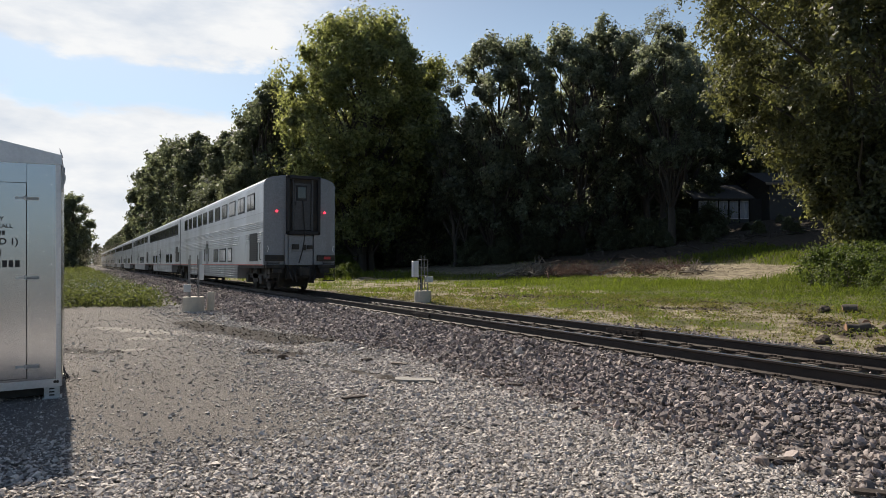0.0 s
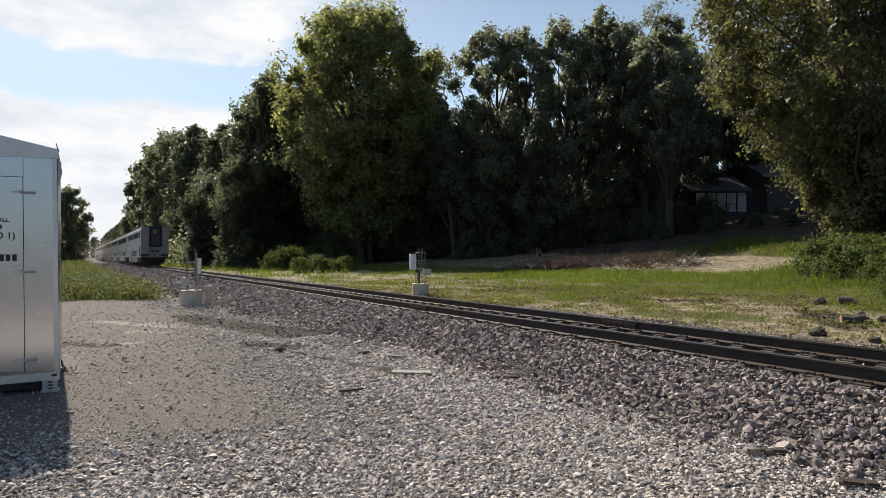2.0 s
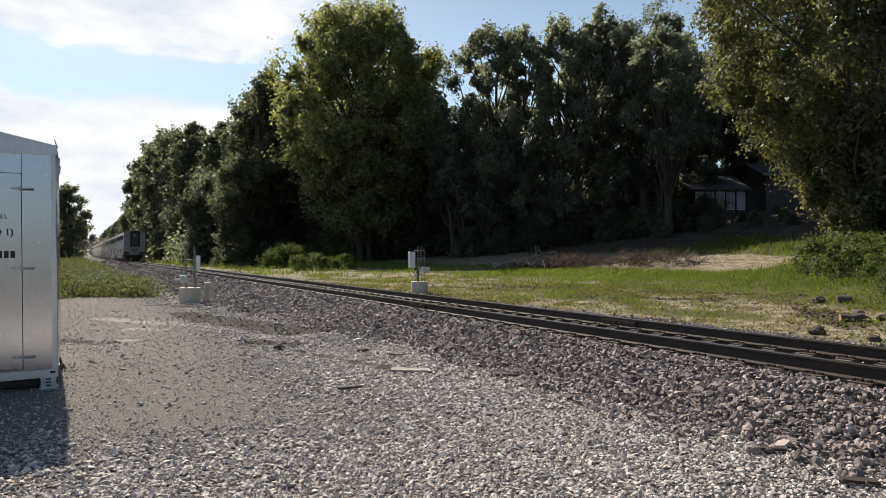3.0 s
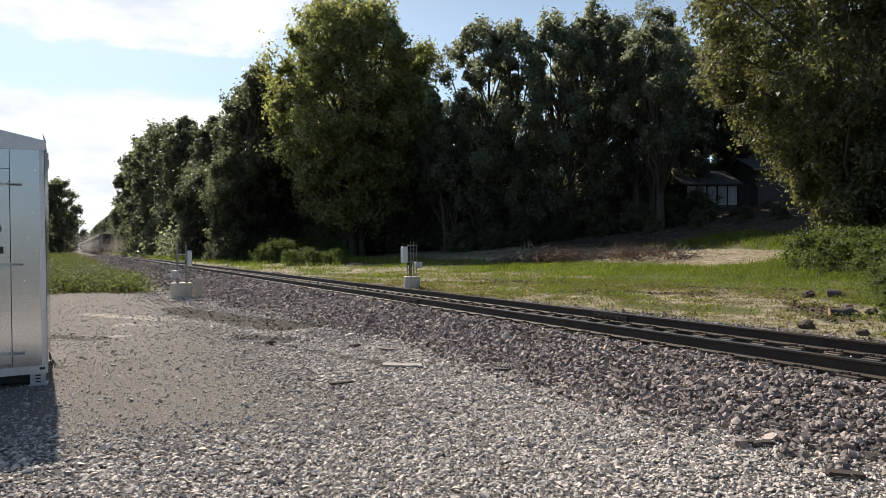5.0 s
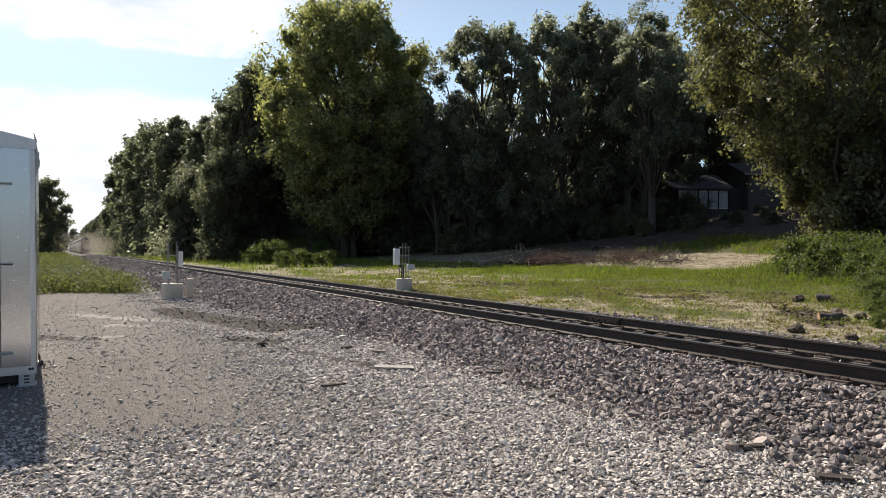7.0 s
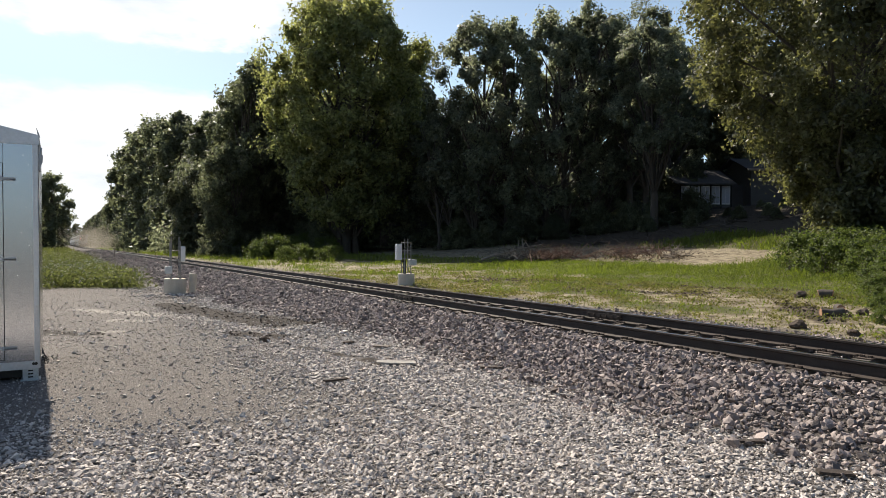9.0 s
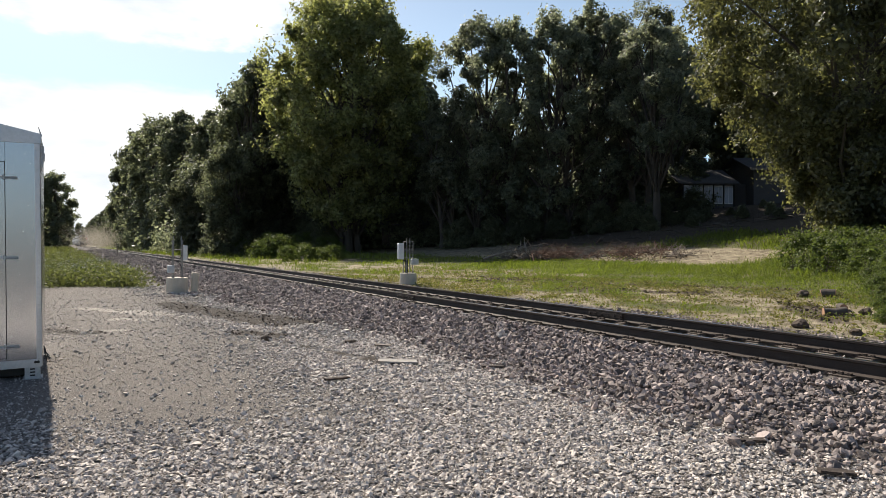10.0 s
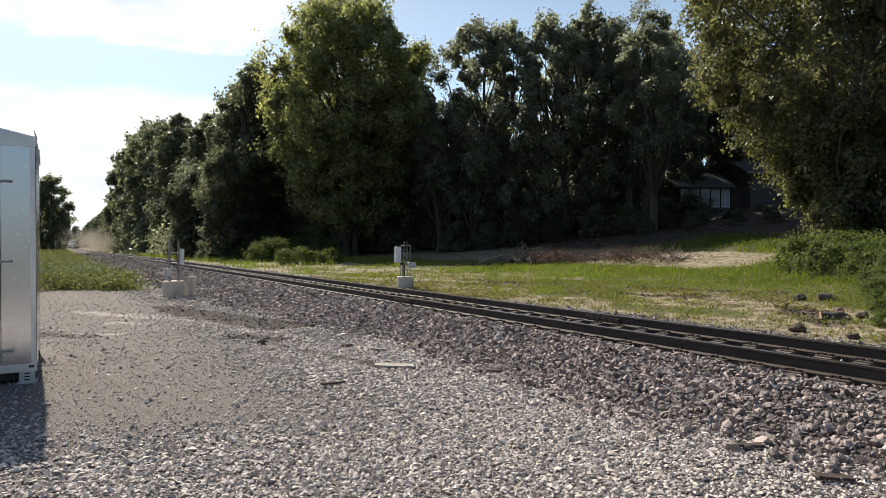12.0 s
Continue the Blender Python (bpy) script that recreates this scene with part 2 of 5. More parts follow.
# ---- mesh helpers ----
def mesh_np(name, verts, faces, mats, mat_index=None, smooth=False):
    verts, faces = np.asarray(verts, np.float32), np.asarray(faces, np.int32)
    me = bpy.data.meshes.new(name)
    n, k = faces.shape
    me.vertices.add(len(verts)); me.vertices.foreach_set("co", verts.ravel())
    me.loops.add(n * k); me.loops.foreach_set("vertex_index", faces.ravel())
    me.polygons.add(n); me.polygons.foreach_set("loop_start", np.arange(0, n * k, k, dtype=np.int32))
    if mat_index is not None:
        me.polygons.foreach_set("material_index", np.asarray(mat_index, np.int32))
    me.polygons.foreach_set("use_smooth", np.full(n, smooth))
    for m in mats:
        me.materials.append(m)
    me.update(calc_edges=True)
    return me


def part(name, bm, mat, parent, label="", bevel=0.0):
    if bevel:
        bmesh.ops.bevel(bm, geom=list(bm.edges), offset=bevel, segments=1, affect="EDGES", clamp_overlap=True)
    me = bpy.data.meshes.new(name)
    bm.to_mesh(me); bm.free()
    me.materials.append(mat)
    ob = new(name, me)
    ob.parent = parent
    if label:
        ob["label"] = label
    return ob


def same_mesh(name, me, parent, m=None, label=""):
    ob = new(name, me)
    ob.parent = parent
    if m is not None:
        ob.matrix_basis = m
    if label:
        ob["label"] = label
    return ob


def thing(name, label, category, at=(0, 0, 0), group="", kind="", turn=0):
    ob = new(name)
    ob.matrix_basis = pose(*at, 0, 0, turn)
    return tagged(ob, label, category, group, kind)


def box(bm, x0, x1, y0, y1, z0, z1, m=None):
    c = Matrix.Translation(((x0 + x1) / 2, (y0 + y1) / 2, (z0 + z1) / 2)) @ Matrix.Diagonal((x1 - x0, y1 - y0, z1 - z0, 1))
    return bmesh.ops.create_cube(bm, size=1.0, matrix=(m or Matrix()) @ c)["verts"]


def boxes(*rows):
    bm = bmesh.new()
    for r in rows:
        box(bm, *r)
    return bm


def rod(bm, a, b, r0, r1=None, sides=8):
    a, b = Vector(a), Vector(b)
    d = b - a
    m = Matrix.Translation((a + b) / 2) @ d.to_track_quat("Z", "Y").to_matrix().to_4x4()
    bmesh.ops.create_cone(bm, cap_ends=True, segments=sides, radius1=r0, radius2=r0 if r1 is None else r1, depth=d.length, matrix=m)
    return bm


def tube(path, radii, sides=7):
    """Vertices and quads of a bent tapering tube."""
    v, f = [], []
    path = [Vector(p) for p in path]
    for i, p in enumerate(path):
        d = (path[min(i + 1, len(path) - 1)] - path[max(i - 1, 0)]).normalized()
        s = d.orthogonal().normalized()
        t = d.cross(s)
        for k in range(sides):
            a = 2 * math.pi * k / sides
            v.append(p + (s * math.cos(a) + t * math.sin(a)) * radii[i])
        if i:
            o = (i - 1) * sides
            for k in range(sides):
                k2 = (k + 1) % sides
                f.append((o + k, o + k2, o + sides + k2, o + sides + k))
    return [tuple(p) for p in v], f


# ---- ground ----
TRACK = 8.21   # the track's centre line
RAIL = 0.32    # rail head over the yard
ACROSS = [(-400, 0.0), (4.4, 0.0), (5.2, 0.025), (6.75, 0.07), (7.2, 0.055), (9.3, 0.055), (9.7, 0.07), (11.0, 0.01), (13.5, 0.08), (19, 0.33), (24.4, 0.59),
          (29, 0.82), (35, 1.5), (46, 3.4), (56, 5.4), (75, 7.5), (400, 12), (4000, 14)]
AX, AZ = np.array([a for a, _ in ACROSS], float), np.array([b for _, b in ACROSS], float)


def smooth(e0, e1, x):
    t = np.clip((x - e0) / (e1 - e0), 0, 1)
    return t * t * (3 - 2 * t)


def wobble(x, y):
    return (0.5 * np.sin(0.31 * x + 1.3 * np.sin(0.17 * y)) + 0.5 * np.sin(0.27 * y + 1.1 * np.sin(0.23 * x) + 2.0)
            + 0.35 * np.sin(0.9 * x + 0.6 * y + 1.0) + 0.25 * np.sin(1.7 * y - 1.1 * x))


def ground_z(x, y):
    x, y = np.asarray(x, float), np.asarray(y, float)
    z = np.interp(x, AX, AZ)
    far = np.clip((x - 11.5) / 6, 0, 1)
    near = np.clip((4.4 - x) / 2, 0, 1)
    rut = np.exp(-(((x - 2.9) - (14.5 - y) * 0.24) / 0.45) ** 2) * smooth(18, 16, y) * smooth(11.2, 12.6, y)
    z = z - 0.05 * rut
    return z + far * 0.05 * wobble(x * 1.7, y * 1.7) + near * 0.012 * wobble(x * 2, y * 2)


def gz(x, y):
    return float(ground_z(x, y))


def grass_cover(x, y):
    """0 to 1: how much grass grows at a place."""
    w = wobble(x, y)
    left = smooth(2.7, 1.9, x + 0.25 * w) * smooth(24.2, 25.4, y + 0.5 * w + 0.35 * (x - 2))
    q = wobble(x * 2.9 + 3, y * 1.3) + 0.6 * wobble(x * 6.1, y * 3.7 + 5)
    side = np.maximum(smooth(14.6, 17.6, x + 1.0 * w), np.maximum(0.75 * smooth(11.2, 12.6, x) * smooth(-0.1, 0.6, q), 0.14 * smooth(10.8, 11.6, x)))
    side = np.where(y > 30, np.maximum(side, smooth(10.6, 11.6, x + 0.3 * w) * smooth(-0.5, 0.7, q)), side)
    side = np.maximum(side, 0.8 * smooth(12.0, 13.6, x + 0.5 * w) * smooth(10.5, 7.5, y) * smooth(-0.6, 0.4, q))
    side = side * (1 - smooth(16, 21, y) * smooth(22, 17, x) * (1 - smooth(-0.5, 0.5, wobble(x * 1.9 + 1, y * 0.9 + 4) + 0.5 * wobble(x * 5, y * 2.3))) * 0.85)
    dirt = smooth(25.5, 26.8, x + 0.5 * w) * smooth(35.5, 33.5, x + 0.5 * w) * smooth(19.5, 21.5, y + 0.8 * w)
    dirt = np.maximum(dirt, smooth(1.6, 0.7, np.abs(x - 19.5 + 0.08 * (y - 52) + 0.9 * w)) * smooth(38, 44, y) * smooth(76, 66, y))
    wood = smooth(33.5, 35.5, x + 0.7 * w) * np.maximum(smooth(29, 33, y + w), smooth(39, 41.5, x + w))
    return np.clip(left + side * (1 - dirt) * (1 - 0.8 * wood) * (1 - 0.75 * rut_cover(x, y)), 0, 1)


def strips(x, y, rows, ragged=0.12):
    """0 to 1 along strips from (ax, ay) to (bx, by), each of a half width."""
    c = np.zeros_like(x)
    for ax, ay, bx, by, half in rows:
        u = np.clip(((x - ax) * (bx - ax) + (y - ay) * (by - ay)) / ((bx - ax) ** 2 + (by - ay) ** 2), 0, 1)
        dd = np.hypot(x - ax - u * (bx - ax), y - ay - u * (by - ay)) + ragged * wobble(x * 5, y * 5)
        c = np.maximum(c, smooth(half, half * 0.3, dd))
    return c


def soil_cover(x, y):
    """Dark bare soil in ruts and scrapes of the yard."""
    return strips(x, y, ((2.35, 17.8, 3.6, 12.6, 0.55), (3.2, 15.0, 4.3, 12.4, 0.4), (-0.3, 13.3, 0.5, 12.5, 0.36), (2.5, 11.4, 3.2, 10.6, 0.22), (-1.2, 27.0, 1.4, 26.0, 0.5),
                         (3.0, 9.8, 3.6, 7.6, 0.12), (2.4, 20.3, 3.6, 19.8, 0.2)))


def pale_cover(x, y):
    """Pale crushed dust beside the ruts."""
    return strips(x, y, ((2.3, 15.4, 3.3, 11.6, 0.3), (0.0, 12.9, 0.9, 12.7, 0.35), (1.0, 14.6, 2.2, 13.6, 0.35), (0.4, 17.5, 1.8, 15.5, 0.5)), 0.2)


def packed(x, y):
    """Where the yard is packed hard and bare of loose gravel."""
    w = wobble(x * 0.8, y * 0.8) + 0.5 * wobble(x * 2.7, y * 2.7)
    d = x * 0.483 + y * 0.876
    s = x * 0.876 - y * 0.483
    return smooth(5.0, 7.0, d + 0.35 * w - 0.2 * s) * smooth(3.3, 0.9, x - 0.02 * y + 0.45 * w)


def rut_cover(x, y):
    """Dark churned earth in the clearing over the line."""
    return strips(x, y, ((15.6, 24.5, 16.2, 18.4, 0.7), (16.2, 18.4, 17.8, 11.6, 0.6), (14.2, 16.5, 15.6, 12.6, 0.4), (13.0, 27.0, 14.6, 21.0, 0.4), (15.6, 9.6, 13.2, 7.4, 0.7)), 0.3)


def make_ground():
    def steps(a):
        return np.unique(np.round(np.concatenate(a), 3))
    xs = steps([np.geomspace(60, 2600, 14), np.arange(-7, 12, 0.22), np.arange(12, 40, 0.35), np.arange(-12, -7, 0.5), np.arange(40, 61, 1.5), -np.geomspace(12, 2600, 16)])
    ys = steps([np.arange(1, 28, 0.28), np.arange(28, 45, 0.5), np.arange(-6, 1, 0.6), np.arange(45, 140, 2.5), np.geomspace(140, 3500, 22), -np.geomspace(6, 2600, 14)])
    X, Y = np.meshgrid(xs, ys)
    Z = ground_z(X, Y)
    v = np.stack([X, Y, Z], -1).reshape(-1, 3)
    nx, ny = len(xs), len(ys)
    i = (np.arange(ny - 1)[:, None] * nx + np.arange(nx - 1)[None]).ravel()
    f = np.stack([i, i + 1, i + nx + 1, i + nx], -1)
    m = ground_material()
    me = mesh_np("ground", v, f, [m], smooth=True)
    x, y = v[:, 0], v[:, 1]
    g = grass_cover(x, y)
    w = wobble(x, y)
    stone = smooth(2.2, 5.2, x + 0.3 * w) * smooth(11.6, 10.4, x + 0.3 * w)     # under the ballast
    sand = smooth(11.0, 12.0, x)                                                 # pale earth over the line
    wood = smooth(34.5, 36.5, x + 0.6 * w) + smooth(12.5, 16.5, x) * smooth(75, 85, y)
    soil = soil_cover(x, y)
    pale, rut, pack = pale_cover(x, y), rut_cover(x, y), packed(x, y)
    for nm, val in (("soil", soil), ("pale", pale), ("rut", rut), ("pack", pack), ("grass", g), ("stone", stone), ("sand", sand), ("wood", np.clip(wood, 0, 1))):
        a = me.attributes.new(nm, "FLOAT", "POINT")
        a.data.foreach_set("value", val.astype(np.float32))
    tagged(new("ground", me), "grey packed gravel yard with earth and grass beyond", "ground", kind="structure")


def ground_material():
    m = bpy.data.materials.new("yard and earth")
    m.use_nodes = True
    nt = m.node_tree
    N, L = nt.nodes.new, nt.links.new
    b = nt.nodes["Principled BSDF"]
    b.inputs["Roughness"].default_value = 0.95
    b.inputs["Specular IOR Level"].default_value = 0.3
    tc = N("ShaderNodeTexCoord")

    def noise_tex(scale, detail=5, rough=0.6):
        n = N("ShaderNodeTexNoise")
        n.inputs["Scale"].default_value, n.inputs["Detail"].default_value, n.inputs["Roughness"].default_value = scale, detail, rough
        L(tc.outputs["Object"], n.inputs["Vector"])
        return n.outputs["Fac"]

    def ramp(fac, stops):
        r = N("ShaderNodeValToRGB")
        while len(r.color_ramp.elements) < len(stops):
            r.color_ramp.elements.new(0.5)
        for e, (p, c) in zip(r.color_ramp.elements, stops):
            e.position, e.color = p, (*c, 1)
        L(fac, r.inputs[0])
        return r.outputs[0]

    def blend(fac, a, c):
        x = N("ShaderNodeMix"); x.data_type = "RGBA"
        L(fac, x.inputs[0]); L(a, x.inputs[6]); L(c, x.inputs[7])
        return x.outputs[2]

    def attr(nm):
        a = N("ShaderNodeAttribute"); a.attribute_name = nm
        return a.outputs["Fac"]
    fine, mid, wide = noise_tex(62, 6, 0.75), noise_tex(3.0), noise_tex(0.45)
    vor = N("ShaderNodeTexVoronoi")
    vor.inputs["Scale"].default_value = 55
    L(tc.outputs["Object"], vor.inputs["Vector"])
    # loose-gravel ground, its colour lowered to deepen the shaded gaps between stones
    yard = ramp(fine, [(0.36, (0.045, 0.039, 0.034)), (0.5, (0.14, 0.125, 0.11)), (0.64, (0.32, 0.295, 0.265))])
    patch = ramp(fine, [(0.25, (0.07, 0.058, 0.048)), (0.68, (0.23, 0.20, 0.175))])
    pm = N("ShaderNodeMapRange")
    pm.inputs["From Min"].default_value, pm.inputs["From Max"].default_value = 0.52, 0.66
    L(wide, pm.inputs["Value"])
    yard = blend(pm.outputs[0], yard, patch)
    # ground under the ballast, likewise darkened in colour for shade between stones
    stone = ramp(fine, [(0.35, (0.035, 0.03, 0.027)), (0.65, (0.14, 0.125, 0.115))])
    sand = ramp(noise_tex(2.2, 9, 0.72), [(0.36, (0.09, 0.07, 0.048)), (0.48, (0.24, 0.20, 0.135)), (0.66, (0.43, 0.375, 0.26))])
    soil = ramp(mid, [(0.3, (0.07, 0.075, 0.028)), (0.7, (0.15, 0.14, 0.06))])
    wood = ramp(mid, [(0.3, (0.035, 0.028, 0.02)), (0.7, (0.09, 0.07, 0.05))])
    mud = ramp(fine, [(0.35, (0.022, 0.017, 0.013)), (0.65, (0.07, 0.055, 0.042))])
    def ragged(nm, edge=0.9):
        """An attribute with its rim broken up by the earth's own grain."""
        a, m2 = N("ShaderNodeMath"), N("ShaderNodeMapRange")
        a.operation = "MULTIPLY_ADD"
        L(grain, a.inputs[0]); a.inputs[1].default_value = edge; L(attr(nm), a.inputs[2])
        m2.inputs["From Min"].default_value, m2.inputs["From Max"].default_value = 0.35 + edge * 0.5, 0.65 + edge * 0.5
        L(a.outputs[0], m2.inputs["Value"])
        return m2.outputs[0]
    grain = noise_tex(9.0, 7, 0.7)
    hard = ramp(fine, [(0.36, (0.05, 0.043, 0.037)), (0.5, (0.17, 0.15, 0.133)), (0.62, (0.34, 0.31, 0.28))])
    chalk = ramp(fine, [(0.34, (0.20, 0.18, 0.155)), (0.62, (0.50, 0.455, 0.40))])
    churned = ramp(grain, [(0.35, (0.045, 0.034, 0.025)), (0.65, (0.17, 0.135, 0.095))])
    c = blend(attr("stone"), blend(attr("pack"), yard, hard), stone)
    c = blend(ragged("pale"), c, chalk)
    c = blend(ragged("soil"), c, mud)
    c = blend(attr("sand"), c, sand)
    c = blend(ragged("grass"), c, soil)
    c = blend(ragged("rut"), c, churned)
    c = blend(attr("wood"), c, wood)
    L(c, b.inputs["Base Color"])
    bp = N("ShaderNodeBump")
    bp.inputs["Strength"].default_value, bp.inputs["Distance"].default_value = 0.7, 0.02
    ad = N("ShaderNodeMath"); ad.operation = "ADD"
    L(fine, ad.inputs[0]); L(vor.outputs["Distance"], ad.inputs[1])
    L(ad.outputs[0], bp.inputs["Height"]); L(bp.outputs[0], b.inputs["Normal"])
    return m


make_ground()


# ---- loose stones ----
rng = np.random.default_rng(7)
CUBE_V = np.array([(x, y, z) for z in (-1, 1) for y in (-1, 1) for x in (-1, 1)], float)
CUBE_F = np.array([(0, 2, 3, 1), (4, 5, 7, 6), (0, 1, 5, 4), (2, 6, 7, 3), (0, 4, 6, 2), (1, 3, 7, 5)])


ICO_V = np.array([(0, 0, -1), (0.72, -0.53, -0.45), (-0.28, -0.85, -0.45), (-0.89, 0, -0.45), (-0.28, 0.85, -0.45), (0.72, 0.53, -0.45),
                  (0.28, -0.85, 0.45), (-0.72, -0.53, 0.45), (-0.72, 0.53, 0.45), (0.28, 0.85, 0.45), (0.89, 0, 0.45), (0, 0, 1)])
ICO_F = np.array([(0, 2, 1), (1, 5, 0), (0, 3, 2), (0, 4, 3), (0, 5, 4), (1, 10, 5), (2, 6, 1), (3, 7, 2), (4, 8, 3), (5, 9, 4),
                  (1, 6, 10), (2, 7, 6), (3, 8, 7), (4, 9, 8), (5, 10, 9), (6, 11, 10), (7, 11, 6), (8, 11, 7), (9, 11, 8), (10, 11, 9)])


OCT_V = np.array([(1, 0.25, 0.1), (-0.15, 0.9, -0.1), (-1, -0.2, 0.1), (0.2, -0.9, -0.1), (0.1, 0.1, 1), (0, 0, -1)])
OCT_F = np.array([(0, 1, 4), (1, 2, 4), (2, 3, 4), (3, 0, 4), (1, 0, 5), (2, 1, 5), (3, 2, 5), (0, 3, 5)])


def stones(p, size, flat=0.62, jag=0.27, sink=0.2, roll=0.32, fine=True, chip=False):
    """Broken stones at places p with radii size, as one set of vertices and faces; fine: twenty faces each, else six; chip: eight."""
    n = len(p)
    if chip:
        shape, faces = OCT_V, OCT_F
        v = shape[None] * (1 + rng.uniform(-0.22, 0.22, (n, 6, 1))) + rng.uniform(-0.3, 0.3, (n, 6, 3))
    elif fine:
        shape, faces = ICO_V, ICO_F
        v = shape[None] * (1 + rng.uniform(-jag, jag, (n, 12, 1)) + rng.uniform(-0.12, 0.12, (n, 12, 3)))
        v[:, :, 2] = np.clip(v[:, :, 2], -0.7, rng.uniform(0.4, 0.9, (n, 1)))
    else:
        shape, faces = CUBE_V, CUBE_F
        v = shape[None] * 0.66 * (1 + rng.uniform(-jag, jag, (n, 8, 3)))
    v = v * (rng.uniform(0.65, 1.35, (n, 1, 3)) * np.array([1, 1, flat]))
    for i, j, s in ((1, 2, roll), (0, 2, roll), (0, 1, 3.2)):
        a = rng.normal(0, s, n) if s < 3 else rng.uniform(-s, s, n)
        c, k = np.cos(a)[:, None], np.sin(a)[:, None]
        q, w = v[:, :, i] * c - v[:, :, j] * k, v[:, :, i] * k + v[:, :, j] * c
        v[:, :, i], v[:, :, j] = q, w
    v = v * size[:, None, None]
    base = p.copy()
    base[:, 2] += size * flat * (1 - 2 * sink)
    v += base[:, None]
    f = faces[None] + len(shape) * np.arange(n)[:, None, None]
    f = f.reshape(-1, f.shape[-1])
    if not fine and not chip:
        f = np.concatenate([f[:, [0, 1, 2]], f[:, [0, 2, 3]]])
    return v.reshape(-1, 3), f


def scatter(n, x0, x1, y0, y1, keep):
    x, y = rng.uniform(x0, x1, n), rng.uniform(y0, y1, n)
    k = keep(x, y) > rng.uniform(0, 1, n)
    return x[k], y[k]


def seen(x, y):
    """Density of loose cover: full on the open ground ahead, thinning out gently beside and behind."""
    d = x * 0.483 + y * 0.876
    s = x * 0.876 - y * 0.483
    beside = np.maximum(np.abs(s) - 0.74 * np.maximum(d, 0) - 0.5, 2.2 - d)
    return 1 - 0.9 * smooth(0.0, 2.2, beside)


def make_stones():
    # ballast: shoulder, crib and far side, thinning with distance
    vs, fs, o = [], [], 0

    def put(x, y, size, lift=0.0, **kw):
        nonlocal o
        z = ground_z(x, y) + lift
        v, f = stones(np.stack([x, y, z], -1), size, **kw)
        vs.append(v); fs.append(f + o); o += len(v)
    for y0, y1, n, s in ((-1, 4, 19000, 0.0228), (4, 8, 31000, 0.0238), (8, 18, 46000, 0.0270), (18, 34, 32000, 0.034), (34, 70, 16000, 0.05), (70, 160, 7000, 0.08)):
        def keep(x, y):
            w = wobble(x, y)
            e = smooth(4.1, 5.5, x + 0.25 * w + np.clip(0.085 * (y - 12), 0, 2.0)) * smooth(11.3, 10.2, x + 0.3 * w)
            onrail = (np.abs(np.abs(x - TRACK) - 0.7525) < 0.12)
            return e * (~onrail) * np.where(np.abs(x - TRACK) < 1.3, 0.75, 1.0) * seen(x, y)
        x, y = scatter(int(n * 1.2), 2.2, 11.6, y0, y1, keep)
        r = s * rng.lognormal(0, 0.36, len(x))
        put(x, y, np.minimum(r, 2.3 * s), lift=rng.uniform(-0.012, 0.03, len(x)) * np.where(np.abs(x - TRACK) < 0.9, 0.3, 1) + np.where((np.abs(x - TRACK) > 0.95) & (np.abs(x - TRACK) < 1.55), 0.035, 0), flat=0.72, roll=0.6, chip=y1 > 4)
    me = mesh_np("ballast", np.concatenate(vs), np.concatenate(fs), [M_BALLAST])
    tagged(new("ballast", me), "grey crushed stone ballast heaped along the track", "ballast", kind="stuff")
    # pale gravel on the yard
    vs.clear(); fs.clear(); o = 0

    def keep2(x, y):
        w = wobble(x, y)
        return (1 - 0.80 * packed(x, y)) * (1 - soil_cover(x, y)) * smooth(5.3, 4.4, x + 0.3 * w) * seen(x, y)
    for y0, y1, n, s in ((0, 3.0, 46000, 0.0108), (3.0, 5, 34000, 0.0116), (5, 10, 54000, 0.0135), (10, 17, 20000, 0.0178), (17, 26, 8000, 0.022), (-4, 0, 61000, 0.0108)):
        x, y = scatter(n * 2, -6, 5.6, y0, y1, keep2)
        r = s * rng.lognormal(0, 0.45, len(x)) * (1 - 0.55 * packed(x, y))
        put(x, y, np.minimum(r, 2.4 * s), lift=rng.uniform(-0.006, 0.006, len(x)), flat=0.6, roll=0.32, chip=True)
    # scattered crumbs on the packed part
    x, y = scatter(30000, -4, 4, 4, 20, lambda x, y: seen(x, y) * (0.2 + 0.6 * smooth(-0.4, 0.9, wobble(x * 2.1, y * 1.7))))
    put(x, y, np.minimum(0.0092 * rng.lognormal(0, 0.55, len(x)), 0.036), flat=0.62, sink=0.25, chip=True)
    me = mesh_np("gravel", np.concatenate(vs), np.concatenate(fs), [M_GRAVEL])
    tagged(new("gravel", me), "pale grey limestone gravel strewn on the yard", "gravel", kind="stuff")


make_stones()


def make_clods():
    """Small dark clods of earth in the ruts."""
    vs, fs, o = [], [], 0
    for n, x0, x1, y0, y1, cover, r in ((3200, 11.6, 19, 6, 28, rut_cover, 0.03), (3000, -1.5, 5, 9.5, 21, soil_cover, 0.014), (1500, 22.5, 33, 24, 36, lambda x, y: 0.25 + 0 * x, 0.028)):
        x, y = scatter(n * 4, x0, x1, y0, y1, lambda x, y: cover(x, y) * 0.6)
        v, f = stones(np.stack([x, y, ground_z(x, y)], -1), np.minimum(r * rng.lognormal(0, 0.45, len(x)), 2.4 * r), flat=0.6, roll=0.5, chip=True)
        vs.append(v); fs.append(f + o); o += len(v)
    me = mesh_np("earth_clods", np.concatenate(vs), np.concatenate(fs), [M_ROCK])
    tagged(new("earth_clods", me), "dark crumbled clods of churned earth", "earth", kind="stuff")


make_clods()


